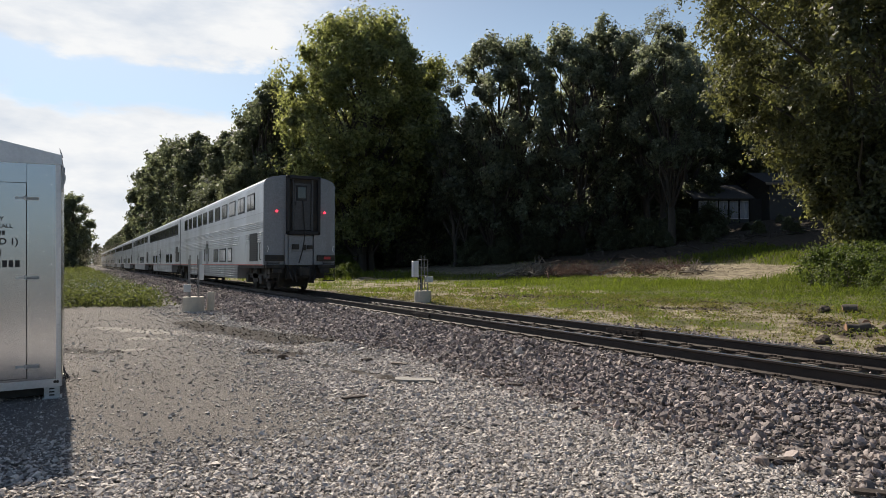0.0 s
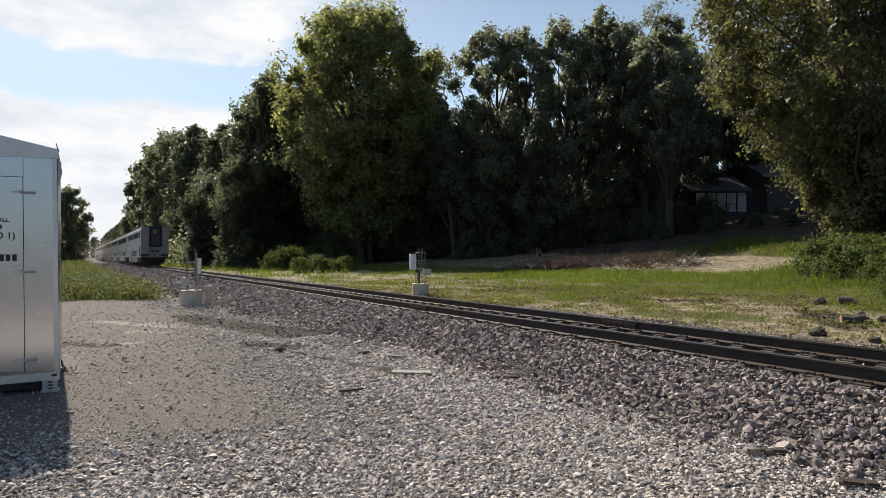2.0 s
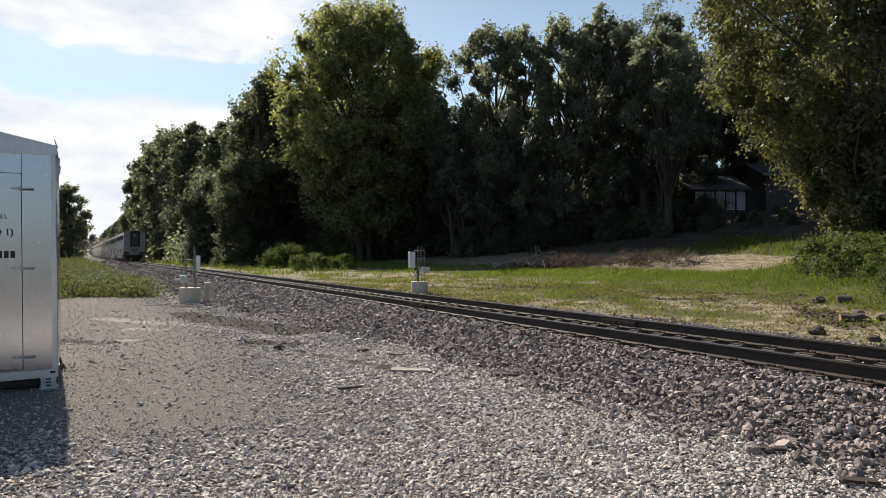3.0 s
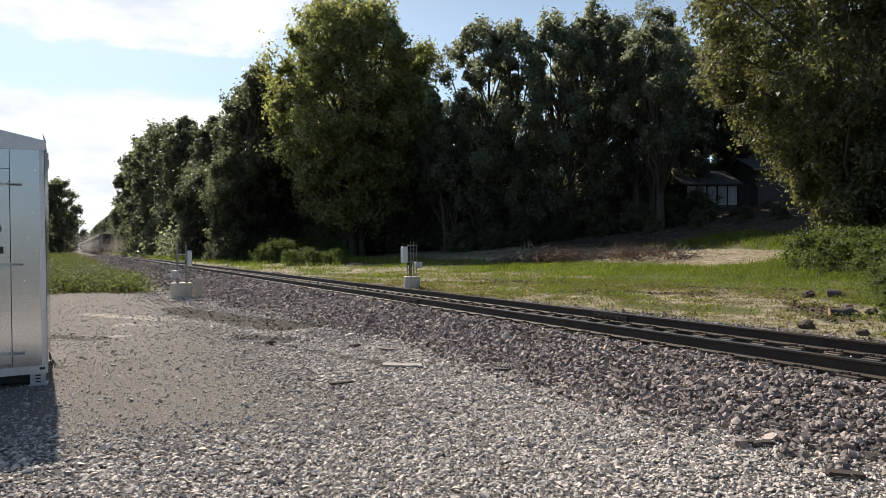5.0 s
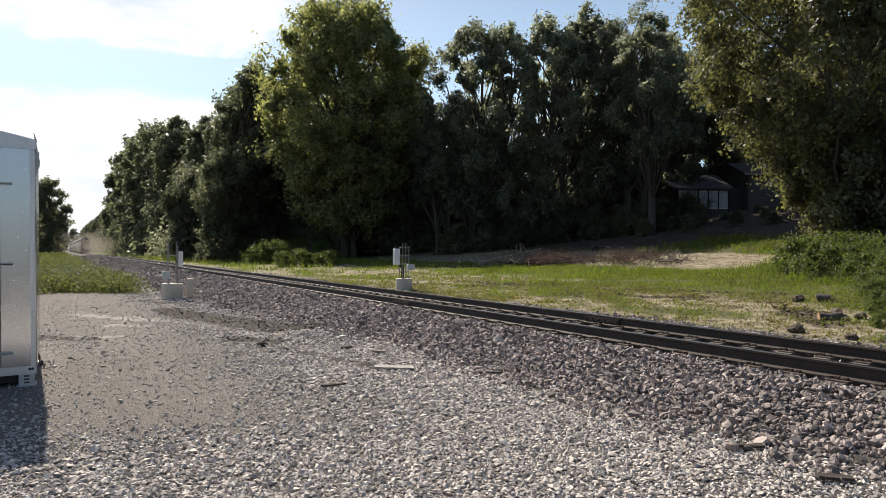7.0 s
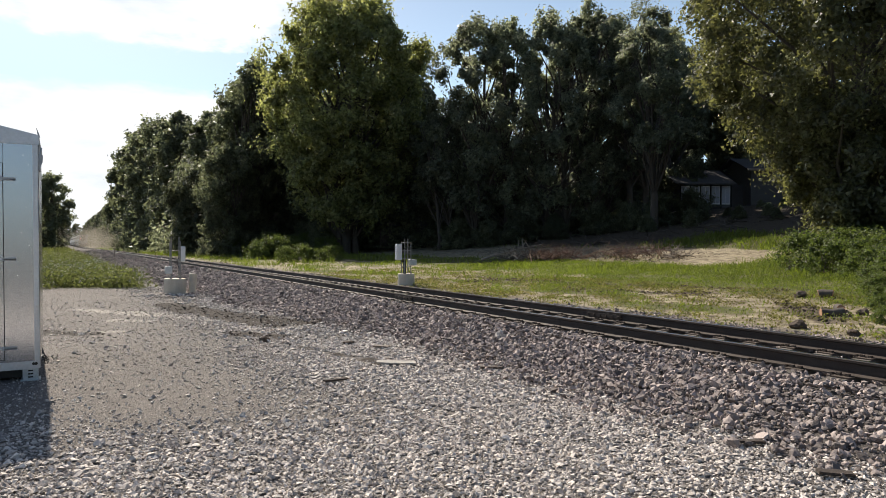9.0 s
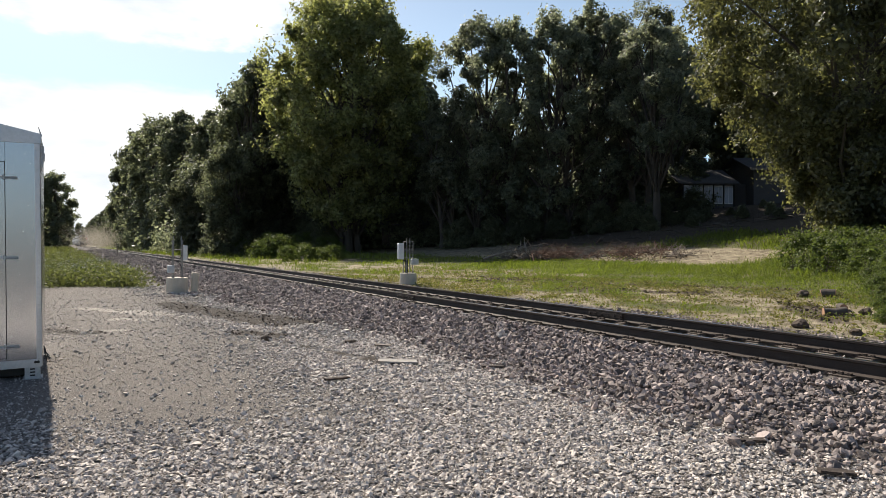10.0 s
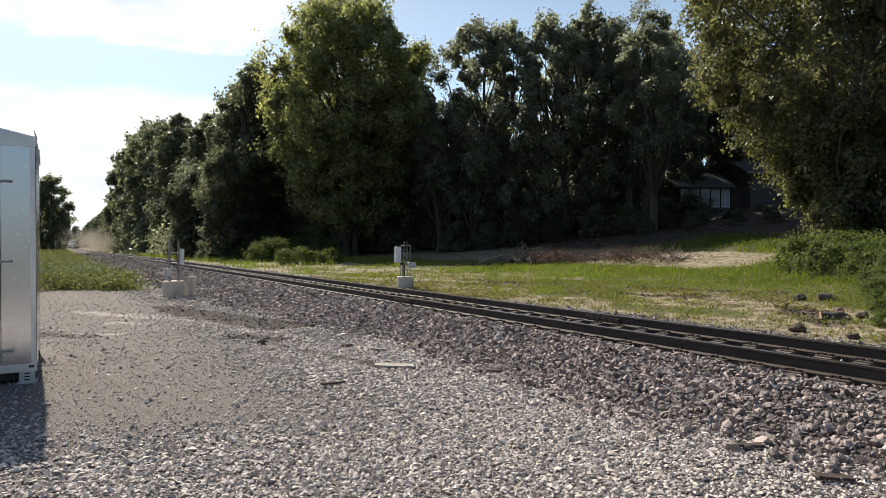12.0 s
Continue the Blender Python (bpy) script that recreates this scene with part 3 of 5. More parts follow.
# ---- railway track ----
def rail_mesh(y0, y1):
    prof = [(-0.075, -0.18), (0.075, -0.18), (0.075, -0.168), (0.012, -0.14), (0.010, -0.05), (0.036, -0.036), (0.036, -0.012), (0.032, -0.005), (0.020, -0.0012),
            (0.0, 0.0), (-0.020, -0.0012), (-0.032, -0.005), (-0.036, -0.012), (-0.036, -0.036), (-0.010, -0.05), (-0.012, -0.14), (-0.075, -0.168)]
    n = len(prof)
    v = [(x, y, z) for y in (y0, y1) for x, z in prof]
    f = [(i, (i + 1) % n, n + (i + 1) % n, n + i) for i in range(n)]
    return mesh_np("rail", v, f, [M_RAILSIDE, M_RAILTOP], [1 if 7 <= i <= 10 else 0 for i in range(n)])


def make_track():
    tr = thing("railway_track", "single railway track, polished brown rails on timber ties in ballast", "railway track", (TRACK, 0, RAIL), kind="structure")
    rail = rail_mesh(-60, 900)
    for s in (-1, 1):
        same_mesh("rail", rail, tr, pose(s * 0.7525, 0, 0), "rusty rail with a polished head")
    bm = boxes((-1.3, 1.3, -0.115, 0.115, -0.38, -0.195))
    bmesh.ops.bevel(bm, geom=list(bm.edges), offset=0.012, segments=1, affect="EDGES")
    tie = bpy.data.meshes.new("tie"); bm.to_mesh(tie); bm.free(); tie.materials.append(M_TIE)
    bm = bmesh.new()
    for s in (-1, 1):
        box(bm, s * 0.7525 - 0.19, s * 0.7525 + 0.19, -0.1, 0.1, -0.195, -0.178)
        for q in (-1, 1):
            box(bm, s * 0.7525 + q * 0.095 - 0.022, s * 0.7525 + q * 0.095 + 0.022, -0.06, -0.02, -0.18, -0.150)
            box(bm, s * 0.7525 + q * 0.100 - 0.02, s * 0.7525 + q * 0.100 + 0.02, 0.03, 0.075, -0.18, -0.145)
            # rail anchor under the foot
            box(bm, s * 0.7525 + q * 0.085 - 0.02, s * 0.7525 + q * 0.085 + 0.02, 0.12, 0.145, -0.20, -0.155)
    plate = bpy.data.meshes.new("tie_plate"); bm.to_mesh(plate); bm.free(); plate.materials.append(M_PLATE)
    rnd = random.Random(3)
    y = -3.0
    for i in range(150):
        m = pose(rnd.uniform(-0.06, 0.06), y + rnd.uniform(-0.03, 0.03), rnd.uniform(-0.004, 0.002), 0, 0, rnd.uniform(-1.2, 1.2))
        same_mesh("tie", tie, tr, m)
        same_mesh("tie_plate", plate, tr, pose(0, m.translation.y, 0))
        y += 0.53
    bm = bmesh.new()
    for i in range(500):
        yy = y + i * 0.53
        box(bm, -1.3, 1.3, yy - 0.115, yy + 0.115, -0.38, -0.195)
        for s in (-1, 1):
            box(bm, s * 0.7525 - 0.19, s * 0.7525 + 0.19, yy - 0.1, yy + 0.1, -0.195, -0.178)
    tagged(part("far_ties", bm, M_TIE, tr), kind="stuff")
    # bolted joint bars
    for s, yy in ((-1, 14.6), (1, 9.2)):
        bm = bmesh.new()
        for q in (-1, 1):
            box(bm, s * 0.7525 + q * 0.028 - 0.014, s * 0.7525 + q * 0.028 + 0.014, yy - 0.45, yy + 0.45, -0.135, -0.045)
            for k in range(6):
                box(bm, s * 0.7525 + q * 0.045 - 0.016, s * 0.7525 + q * 0.045 + 0.016, yy - 0.4 + k * 0.16 - 0.018, yy - 0.4 + k * 0.16 + 0.018, -0.11, -0.075)
        part("joint_bar", bm, M_RAILSIDE, tr, "bolted joint bar")
    return tr


make_track()


# ---- signal hut ----
def text_mesh(words, size, mat):
    cu = bpy.data.curves.new("lettering", "FONT")
    cu.body, cu.size, cu.align_x, cu.extrude, cu.offset = words, size, "RIGHT", 0.0015, size * 0.022
    ob = bpy.data.objects.new("lettering", cu)
    me = bpy.data.meshes.new_from_object(ob)
    bpy.data.objects.remove(ob)
    me.materials.append(mat)
    return me


def make_hut():
    x1, y0, w, d = -0.165, 8.55, 1.96, 1.85
    hut = thing("signal_hut", "boxy bare aluminium railway signal hut on short legs", "hut", (x1, y0, 0))
    hut.matrix_basis = pose(x1, y0, 0, 0, -0.75, 0)
    b, t = 0.14, 2.63
    bm = boxes((-w, 0, 0, d, b, t))
    part("body", bm, M_ALU, hut, "plain aluminium sheet walls", 0.012)
    # shallow gable roof with a small overhang
    bm = bmesh.new()
    o, h0, h1 = 0.012, 2.632, 2.72
    prof = [(-w - o, h0), (o, h0), (o, h1), (-w / 2, h1 + 0.22), (-w - o, h1)]
    fr = [bm.verts.new((x, -0.012, z)) for x, z in prof]
    bk = [bm.verts.new((x, d + 0.012, z)) for x, z in prof]
    bm.faces.new(fr); bm.faces.new(list(reversed(bk)))
    for i in range(5):
        j = (i + 1) % 5
        bm.faces.new((fr[j], fr[i], bk[i], bk[j]))
    part("roof", bm, M_ALU_TRIM, hut, "shallow folded aluminium roof")
    part("roof_edge", boxes((-w - 0.014, 0.014, -0.016, -0.004, 2.612, 2.634), (0.004, 0.016, -0.004, d, 2.612, 2.634)), M_ALU_TRIM, hut)
    # a bent flashing tip at the eave
    bm = bmesh.new()
    rod(bm, (0.015, 0.05, 2.70), (-0.01, 0.02, 2.80), 0.012, 0.003, 6)
    part("flashing_tip", bm, M_GALV, hut, "bent flashing tip")
    bm = boxes((0.006, 0.016, 0.06, 0.40, 2.34, 2.60))
    for i in range(5):
        box(bm, 0.012, 0.03 + 0.008 * (i % 3), 0.08 + 0.05 * i, 0.11 + 0.05 * i, 2.36 + 0.05 * i, 2.42 + 0.05 * i)
    part("eave_fitting", bm, M_GALV, hut, "small dull metal fittings under the eave")
    # corner trim strips and the sheet seam
    part("corner_trim", boxes((-0.05, 0.005, -0.005, -0.0005, b, 2.61), (0.0005, 0.005, -0.005, 0.05, b, 2.61)), M_ALU_TRIM, hut)
    part("wall_seam", boxes((-0.325, -0.321, -0.003, -0.0005, 2.39, 2.61)), M_GAP, hut)
    # door: a gap all round, its panel proud in it
    dx1, dx0, dz0, dz1 = -0.33, -1.38, 0.25, 2.39
    g = 0.007
    part("door_gap", boxes((dx0 - g, dx1 + g, -0.0035, -0.0005, dz0 - g, dz1 + g)), M_GAP, hut, "dark gap round the door")
    door = part("door", boxes((dx0, dx1, -0.010, -0.003, dz0, dz1)), M_ALU, hut, "flat aluminium door")
    for z in (2.235, 1.36, 0.385):
        bm = boxes((dx1 - 0.10, dx1 + 0.12, -0.018, -0.0105, z - 0.022, z + 0.004), (dx1 - 0.02, dx1 + 0.12, -0.018, -0.006, z - 0.030, z - 0.012))
        rod(bm, (dx1 - 0.01, -0.018, z - 0.035), (dx1 - 0.01, -0.018, z + 0.018), 0.010, None, 8)
        part("hinge", bm, M_GALV, door, "grey strap hinge")
    # rivets
    bm = bmesh.new()
    rnd = random.Random(2)
    for z in np.arange(0.22, 2.6, 0.3):
        for x in (-0.028,):
            box(bm, x - 0.005, x + 0.005, -0.008, -0.005, z - 0.005, z + 0.005)
    for x in np.arange(-1.9, -0.05, 0.22):
        box(bm, x - 0.006, x + 0.006, -0.004, -0.0005, 0.19, 0.202)
    for k in range(10):
        x, z = rnd.uniform(-0.29, -0.08), rnd.uniform(0.3, 2.5)
        box(bm, x - 0.004, x + 0.004, -0.003, -0.0005, z - 0.004, z + 0.004)
    tagged(part("rivets", bm, M_GALV, hut, "small rivets and bolt heads"), kind="stuff")
    for z, xx in ((0.185, -0.06), (0.185, -0.035)):
        bm = bmesh.new()
        rod(bm, (xx, -0.012, z), (xx, -0.0045, z), 0.016, None, 10)
        part("bolt", bm, M_IRON, hut)
    # bottom rail, legs, cable tail
    part("bottom_rail", boxes((-w, 0.004, -0.010, -0.002, b - 0.01, b + 0.075)), M_ALU_TRIM, hut)
    part("skid_frame", boxes((-w + 0.05, -0.05, 0.12, d - 0.05, 0.03, 0.139)), M_IRON, hut, "dark floor frame in shadow")
    for x in (-0.165, -w + 0.02):
        for y in (0.012, d - 0.17):
            bm = boxes((x, x + 0.15, y, y + 0.012, 0.002, b - 0.002), (x, x + 0.012, y + 0.012, y + 0.15, 0.002, b - 0.002),
                       (x - 0.02, x + 0.17, y - 0.02, y + 0.16, -0.02, 0.012))
            leg = part("leg", bm, M_GALV, hut, "galvanised angle leg on a foot plate")
            hb = bmesh.new()
            for k in range(3):
                box(hb, x + 0.05, x + 0.10, y - 0.004, y - 0.0005, 0.03 + 0.035 * k, 0.045 + 0.035 * k)
            part("slot", hb, M_GAP, leg, "dark bolt slot")
    bm = bmesh.new()
    rnd = random.Random(5)
    for k in range(9):
        a = Vector((0.02, 0.1, 0.30 + rnd.uniform(-.1, .05)))
        rod(bm, a, (0.04 + rnd.uniform(0, 0.05), 0.05 + rnd.uniform(0, 0.1), 0.18 + rnd.uniform(-0.04, 0.04)), 0.006, 0.004, 5)
    part("cable_tail", bm, M_RUBBER, hut, "frayed black cable ends")
    # lettering on the door and bars for the numbers
    back = Matrix.Rotation(radians(90), 4, "X")
    for words, size, xr, z in (("RAILWAY", 0.062, -0.535, 1.975), ("EMERGENCY CALL", 0.062, -0.455, 1.897), ("(CO RD 1)", 0.098, -0.400, 1.715)):
        same_mesh("lettering", text_mesh(words, size, M_BLACK), door, Matrix.Translation((xr, -0.0115, z)) @ back, "black stencilled words")
    for xr, z, h, n in ((-0.525, 1.82, 0.045, 8), (-0.56, 1.588, 0.07, 5), (-0.39, 1.467, 0.075, 7)):
        for k in range(n):
            p = h * 0.78
            part("number_bar", boxes((xr - (k + 0.72) * p, xr - k * p, -0.0125, -0.0105, z, z + h)), M_BLACK, door, "short black bar")


make_hut()


# ---- signal mast foundations ----
def make_foundation(name, label, x, y, tall, with_post):
    base = gz(x, y)
    t = thing(name, label, "signal foundation", (x, y, base), "signal foundations beside the track")
    bm = bmesh.new()
    bmesh.ops.create_cone(bm, cap_ends=True, segments=20, radius1=0.325, radius2=0.315, depth=0.62, matrix=Matrix.Translation((0, 0, 0.16)))
    part("footing", bm, M_CONCRETE, t, "squat pale concrete footing", 0.015)
    # lattice of threaded rods
    for i, (u, w) in enumerate(((-0.13, -0.13), (0.13, -0.13), (0.13, 0.13), (-0.13, 0.13))):
        bm = bmesh.new()
        rod(bm, (u, w, 0.45), (u, w, tall - 0.12 * (i % 2)), 0.017, None, 8)
        rod(bm, (u, w, 0.47), (u, w, 0.52), 0.035, None, 6)
        part("anchor_rod", bm, M_ROD, t, "threaded steel anchor rod")
    for z in np.arange(0.72, tall - 0.15, 0.30):
        bm = bmesh.new()
        for a, b2 in (((-0.13, -0.13), (0.13, -0.13)), ((0.13, -0.13), (0.13, 0.13)), ((0.13, 0.13), (-0.13, 0.13)), ((-0.13, 0.13), (-0.13, -0.13))):
            rod(bm, (*a, z), (*b2, z + 0.02), 0.010, None, 6)
        part("tie_ring", bm, M_ROD, t)
    if with_post:
        part("junction_box", boxes((-0.30, -0.10, -0.16, -0.02, 0.62, 0.85)), M_GALV, t, "grey junction box", 0.01)
        part("meter_box", boxes((0.18, 0.32, 0.10, 0.22, 0.98, 1.46)), M_ALU_TRIM, t, "pale upright equipment box", 0.015)
        bm = bmesh.new()
        for k in range(14):
            a0, a1 = k * 0.45, (k + 1) * 0.45
            rod(bm, (0.06 * math.cos(a0) + 0.05, -0.05, 0.75 + 0.03 * k + 0.05 * math.sin(a0)), (0.06 * math.cos(a1) + 0.05, -0.05, 0.78 + 0.03 * k + 0.05 * math.sin(a1)), 0.012, None, 5)
        part("cable", bm, M_RUBBER, t, "loose black cable")
    else:
        part("equipment_box", boxes((-0.44, -0.22, -0.1, 0.08, 0.98, 1.58)), M_WHITE, t, "pale upright equipment box", 0.02)
        part("junction_box", boxes((0.06, 0.34, -0.2, -0.05, 0.78, 1.0)), M_GALV, t, "grey junction box", 0.01)
        part("conduit", boxes((-0.22, -0.1, -0.05, 0.0, 0.9, 0.97), (-0.12, -0.05, -0.08, 0.02, 0.45, 0.95)), M_IRON, t)
    return t


make_foundation("signal_foundation", "pale concrete signal footing with steel rods, beside the yard", 3.10, 21.62, 1.75, True)
make_foundation("signal_foundation", "pale concrete signal footing with steel rods, across the track", 11.25, 21.95, 1.78, False)
bm = bmesh.new()
bmesh.ops.create_cone(bm, cap_ends=True, segments=16, radius1=0.10, radius2=0.12, depth=0.72, matrix=Matrix.Translation((0, 0, 0.25)))
cyl = part("concrete_post", bm, M_CONCRETE, None, "", 0.01)
cyl.matrix_basis = pose(3.60, 21.6, gz(3.60, 21.6), 0, 3, 0)
tagged(cyl, "short pale concrete post beside the signal footing", "post")


# ---- passenger train ----
CAR = 25.9
SIDE = [(1.55, 1.12), (1.55, 4.46), (1.52, 4.60), (1.43, 4.72), (1.22, 4.82), (0.85, 4.89), (0.4, 4.925), (0, 4.93)]


def panels(name, y0, y1, z0, z1, out, mat, parents, label="", bevel=0.0, x=1.55):
    """A thin panel on each side of the car, each a part of its own; parents: one for both, or one for each side."""
    made = []
    for s in (-1, 1):
        a, b = sorted((s * (x - 0.01), s * (x + out)))
        par = parents[(s + 1) // 2] if isinstance(parents, list) else parents
        made.append(part(name, boxes((a, b, y0, y1, z0, z1)), mat, par, label, bevel))
    return made


def flutes(bm, s, y0, y1, z0, z1, pitch=0.085, x=1.55):
    n = max(1, int((z1 - z0) / pitch))
    rows = [(x - 0.003, z0)]
    for k in range(n):
        z = z0 + (k + 0.5) * (z1 - z0) / n
        rows += [(x - 0.003, z - 0.4 * pitch), (x + 0.034, z - 0.22 * pitch), (x + 0.034, z + 0.22 * pitch), (x - 0.003, z + 0.4 * pitch)]
    rows.append((x - 0.003, z1))
    a = [bm.verts.new((s * u, y0, w)) for u, w in rows]
    b = [bm.verts.new((s * u, y1, w)) for u, w in rows]
    for i in range(len(rows) - 1):
        bm.faces.new((a[i], a[i + 1], b[i + 1], b[i]))
    return bm


def window_pair(car, y, z0, z1, w, panes=2):
    fr = panels("window", y - w / 2, y + w / 2, z0, z1, 0.022, M_RUBBER, car, "black rubber window gasket", 0.012)
    g = 0.075
    pw = (w - g * (panes + 1)) / panes
    for k in range(panes):
        ya = y - w / 2 + g + k * (pw + g)
        panels("pane", ya, ya + pw, z0 + g, z1 - g, 0.027, M_WINDOW, fr, "dark tinted glass")


def bogie(car, y):
    bm = bmesh.new()
    for s in (-1, 1):
        a, b = sorted((s * 0.95, s * 1.12))
        box(bm, a, b, y - 1.85, y + 1.85, 0.52, 0.74)
        box(bm, a, b, y - 0.5, y + 0.5, 0.35, 0.95)
        for q in (-1.3, 1.3):
            a2, b2 = sorted((s * 0.95, s * 1.2))
            box(bm, a2, b2, y + q - 0.2, y + q + 0.2, 0.3, 0.66)
            rod(bm, (s * 1.1, y + q * 0.55, 0.72), (s * 1.1, y + q * 0.55, 1.1), 0.12, None, 8)
    box(bm, -1.0, 1.0, y - 0.3, y + 0.3, 0.5, 0.85)
    b = part("bogie", bm, M_IRON, car, "dark dusty bogie frame with springs")
    for q in (-1.3, 1.3):
        wb = bmesh.new()
        for s in (-1, 1):
            a, c = sorted((s * 0.69, s * 0.82))
            rod(wb, (a, y + q, 0.457), (c, y + q, 0.457), 0.457, None, 20)
        rod(wb, (-0.8, y + q, 0.457), (0.8, y + q, 0.457), 0.08, None, 8)
        part("wheelset", wb, M_IRON, b, "steel wheelset")


def car_body(car):
    prof = [(-x, z) for x, z in SIDE] + [(x, z) for x, z in reversed(SIDE[:-1])]
    n, y0, y1 = len(prof), 0.12, CAR - 0.35
    v = [(x, y, z) for y in (y0, y1) for x, z in prof]
    f = [(i, i + 1, n + i + 1, n + i) for i in range(n - 1)] + [(n - 1, 0, n, 2 * n - 1)]
    top = [2 <= i <= 11 for i in range(n - 1)] + [False]
    same_mesh("body", mesh_np("body", v, f, [M_STEEL, M_ROOF], [1 if t else 0 for t in top]), car, None, "long stainless double-deck body")
    for yy, flip in ((y0, 0), (y1, 1)):
        bm = bmesh.new()
        bm.faces.new([bm.verts.new((x, yy, z)) for x, z in (prof if not flip else prof[::-1])])
        g = bmesh.ops.extrude_face_region(bm, geom=list(bm.faces))
        bmesh.ops.translate(bm, verts=[q for q in g["geom"] if isinstance(q, bmesh.types.BMVert)], vec=(0, 0.06 if flip else -0.10, 0))
        bmesh.ops.recalc_face_normals(bm, faces=list(bm.faces))
        part("end_wall", bm, M_STEEL_END, car, "dull dusty steel end wall", 0.02)
    # roof corrugations
    bm = bmesh.new()
    for k in range(9):
        for s in (-1, 1):
            x, z = s * (0.35 + 0.13 * k), 4.93 - 0.018 * k - (0.0022 * k * k)
            box(bm, x - 0.02, x + 0.02, 0.1, CAR - 0.4, z - 0.03, z + 0.012)
    part("roof_ribs", bm, M_ROOF, car)


def equip_end(car):
    """The rear end: gangway, tail lamps, steps, hoses and coupler."""
    e = 0.02
    fr = part("gangway_frame", boxes((-0.62, -0.50, -0.20, e, 2.42, 4.88), (0.70, 0.82, -0.20, e, 2.42, 4.88), (-0.62, 0.82, -0.20, e, 4.76, 4.90), (-0.62, 0.82, -0.20, e, 2.40, 2.56)),
              M_RUBBER, car, "black rubber gangway frame", 0.02)
    part("gangway_back", boxes((-0.5, 0.7, -0.045, e, 2.55, 4.77)), M_IRON, fr, "dark shadowed gangway recess")
    part("end_door", boxes((-0.30, 0.42, -0.075, -0.046, 2.6, 4.6)), M_ENDDOOR, car, "dark grimy end door", 0.01)
    part("door_window", boxes((-0.22, 0.26, -0.09, -0.07, 3.85, 4.5)), M_RUBBER, car, "dark end door window", 0.015)
    part("door_pane", boxes((-0.15, 0.19, -0.10, -0.085, 3.95, 4.42)), M_WINDOW, car)
    part("door_post", boxes((-0.38, -0.32, -0.12, -0.046, 2.56, 4.76)), M_ENDDOOR, car)
    part("door_post", boxes((0.44, 0.52, -0.12, -0.046, 2.56, 4.76)), M_ENDDOOR, car)
    part("door_latch", boxes((-0.26, -0.21, -0.10, -0.075, 3.65, 3.8)), M_RUBBER, car)
    # lower plate between two posts
    part("lower_post", boxes((-0.70, -0.60, -0.10, e, 1.15, 2.42), (0.56, 0.66, -0.10, e, 1.15, 2.42)), M_STEEL_END, car, "", 0.008)
    part("lower_plate", boxes((-0.5, 0.5, -0.03, e, 1.12, 2.35), (-0.42, 0.42, -0.06, -0.03, 1.70, 1.73)), M_STEEL_END, car, "dented lower end plate", 0.005)
    part("cable_boxes", boxes((-0.38, -0.1, -0.16, -0.03, 1.78, 2.0), (0.12, 0.2, -0.14, -0.03, 1.75, 1.98), (0.26, 0.5, -0.14, -0.03, 1.80, 1.96)), M_IRON, car, "dark cable sockets", 0.008)
    path = [(0.06, -0.10, 3.85), (0.08, -0.16, 3.5), (0.10, -0.17, 3.0), (0.13, -0.26, 2.55), (0.10, -0.24, 2.2), (0.02, -0.22, 1.7), (-0.12, -0.2, 1.2)]
    v, f = tube(path, [0.024] * 7, 6)
    same_mesh("jumper_cable", mesh_np("jumper_cable", v, f, [M_RUBBER], smooth=True), car, None, "long black hanging jumper cable")
    for s in (-1, 1):
        bm = bmesh.new()
        rod(bm, (s * 1.035, -0.09, 3.375), (s * 1.035, e - 0.1, 3.375), 0.085, None, 16)
        h = part("lamp_housing", bm, M_STEEL_END, car, "round lamp housing")
        bm = bmesh.new()
        bmesh.ops.create_uvsphere(bm, u_segments=14, v_segments=8, radius=0.052, matrix=Matrix.Translation((s * 1.035, -0.09, 3.375)) @ Matrix.Diagonal((1, 0.4, 1, 1)))
        part("tail_lamp", bm, M_REDLAMP, h, "lit red tail lamp")
        # step well (a dark block in place of its shaded hollow), brackets and grab irons
        a, b = sorted((s * 0.72, s * 1.5))
        part("step_shade_block", boxes((a, b, -0.10, e, 1.28, 1.54)), M_IRON, car, "dark block standing for the shaded step recess", 0.01)
        part("anticlimber", boxes((a, b, -0.20, e, 1.00, 1.14), (min(s * .8, s * 1.2), max(s * .8, s * 1.2), -0.18, e, 0.78, 0.98)), M_IRON, car, "dark buffer beam", 0.01)
        bm = bmesh.new()
        for z in (0.45, 0.72, 1.2):
            rod(bm, (s * 0.95, -0.16, z), (s * 1.45, -0.16, z), 0.018, None, 6)
        for x in (0.95, 1.45):
            rod(bm, (s * x, -0.16, 0.42), (s * x, -0.16, 1.25), 0.018, None, 6)
        part("end_steps", bm, M_IRON, car, "thin dark end steps")
        bm = bmesh.new()
        rod(bm, (s * 1.42, -0.10, 1.68), (s * 1.38, -0.14, 1.80), 0.016, None, 6)
        rod(bm, (s * 1.38, -0.14, 1.80), (s * 1.42, -0.10, 1.92), 0.016, None, 6)
        part("grab_iron", bm, M_WHITE, car, "white grab iron")
        part("reflector", boxes((min(s * 1.0, s * 1.3), max(s * 1.0, s * 1.3), -0.11, -0.09, 1.36, 1.48)), M_RED if s > 0 else M_RUBBER, car, "square marker plate")
    bm = boxes((-0.14, 0.14, -0.55, 0.3, 0.72, 0.98), (-0.2, 0.2, -0.72, -0.5, 0.66, 1.02))
    part("coupler", bm, M_IRON, car, "heavy iron coupler", 0.03)
    for x in (-0.55, -0.35, 0.35, 0.6):
        v, f = tube([(x, 0.0, 1.05), (x * 0.95, -0.3, 0.8), (x * 0.8, -0.4, 0.5), (x * 0.65, -0.35, 0.42)], [0.03] * 4, 6)
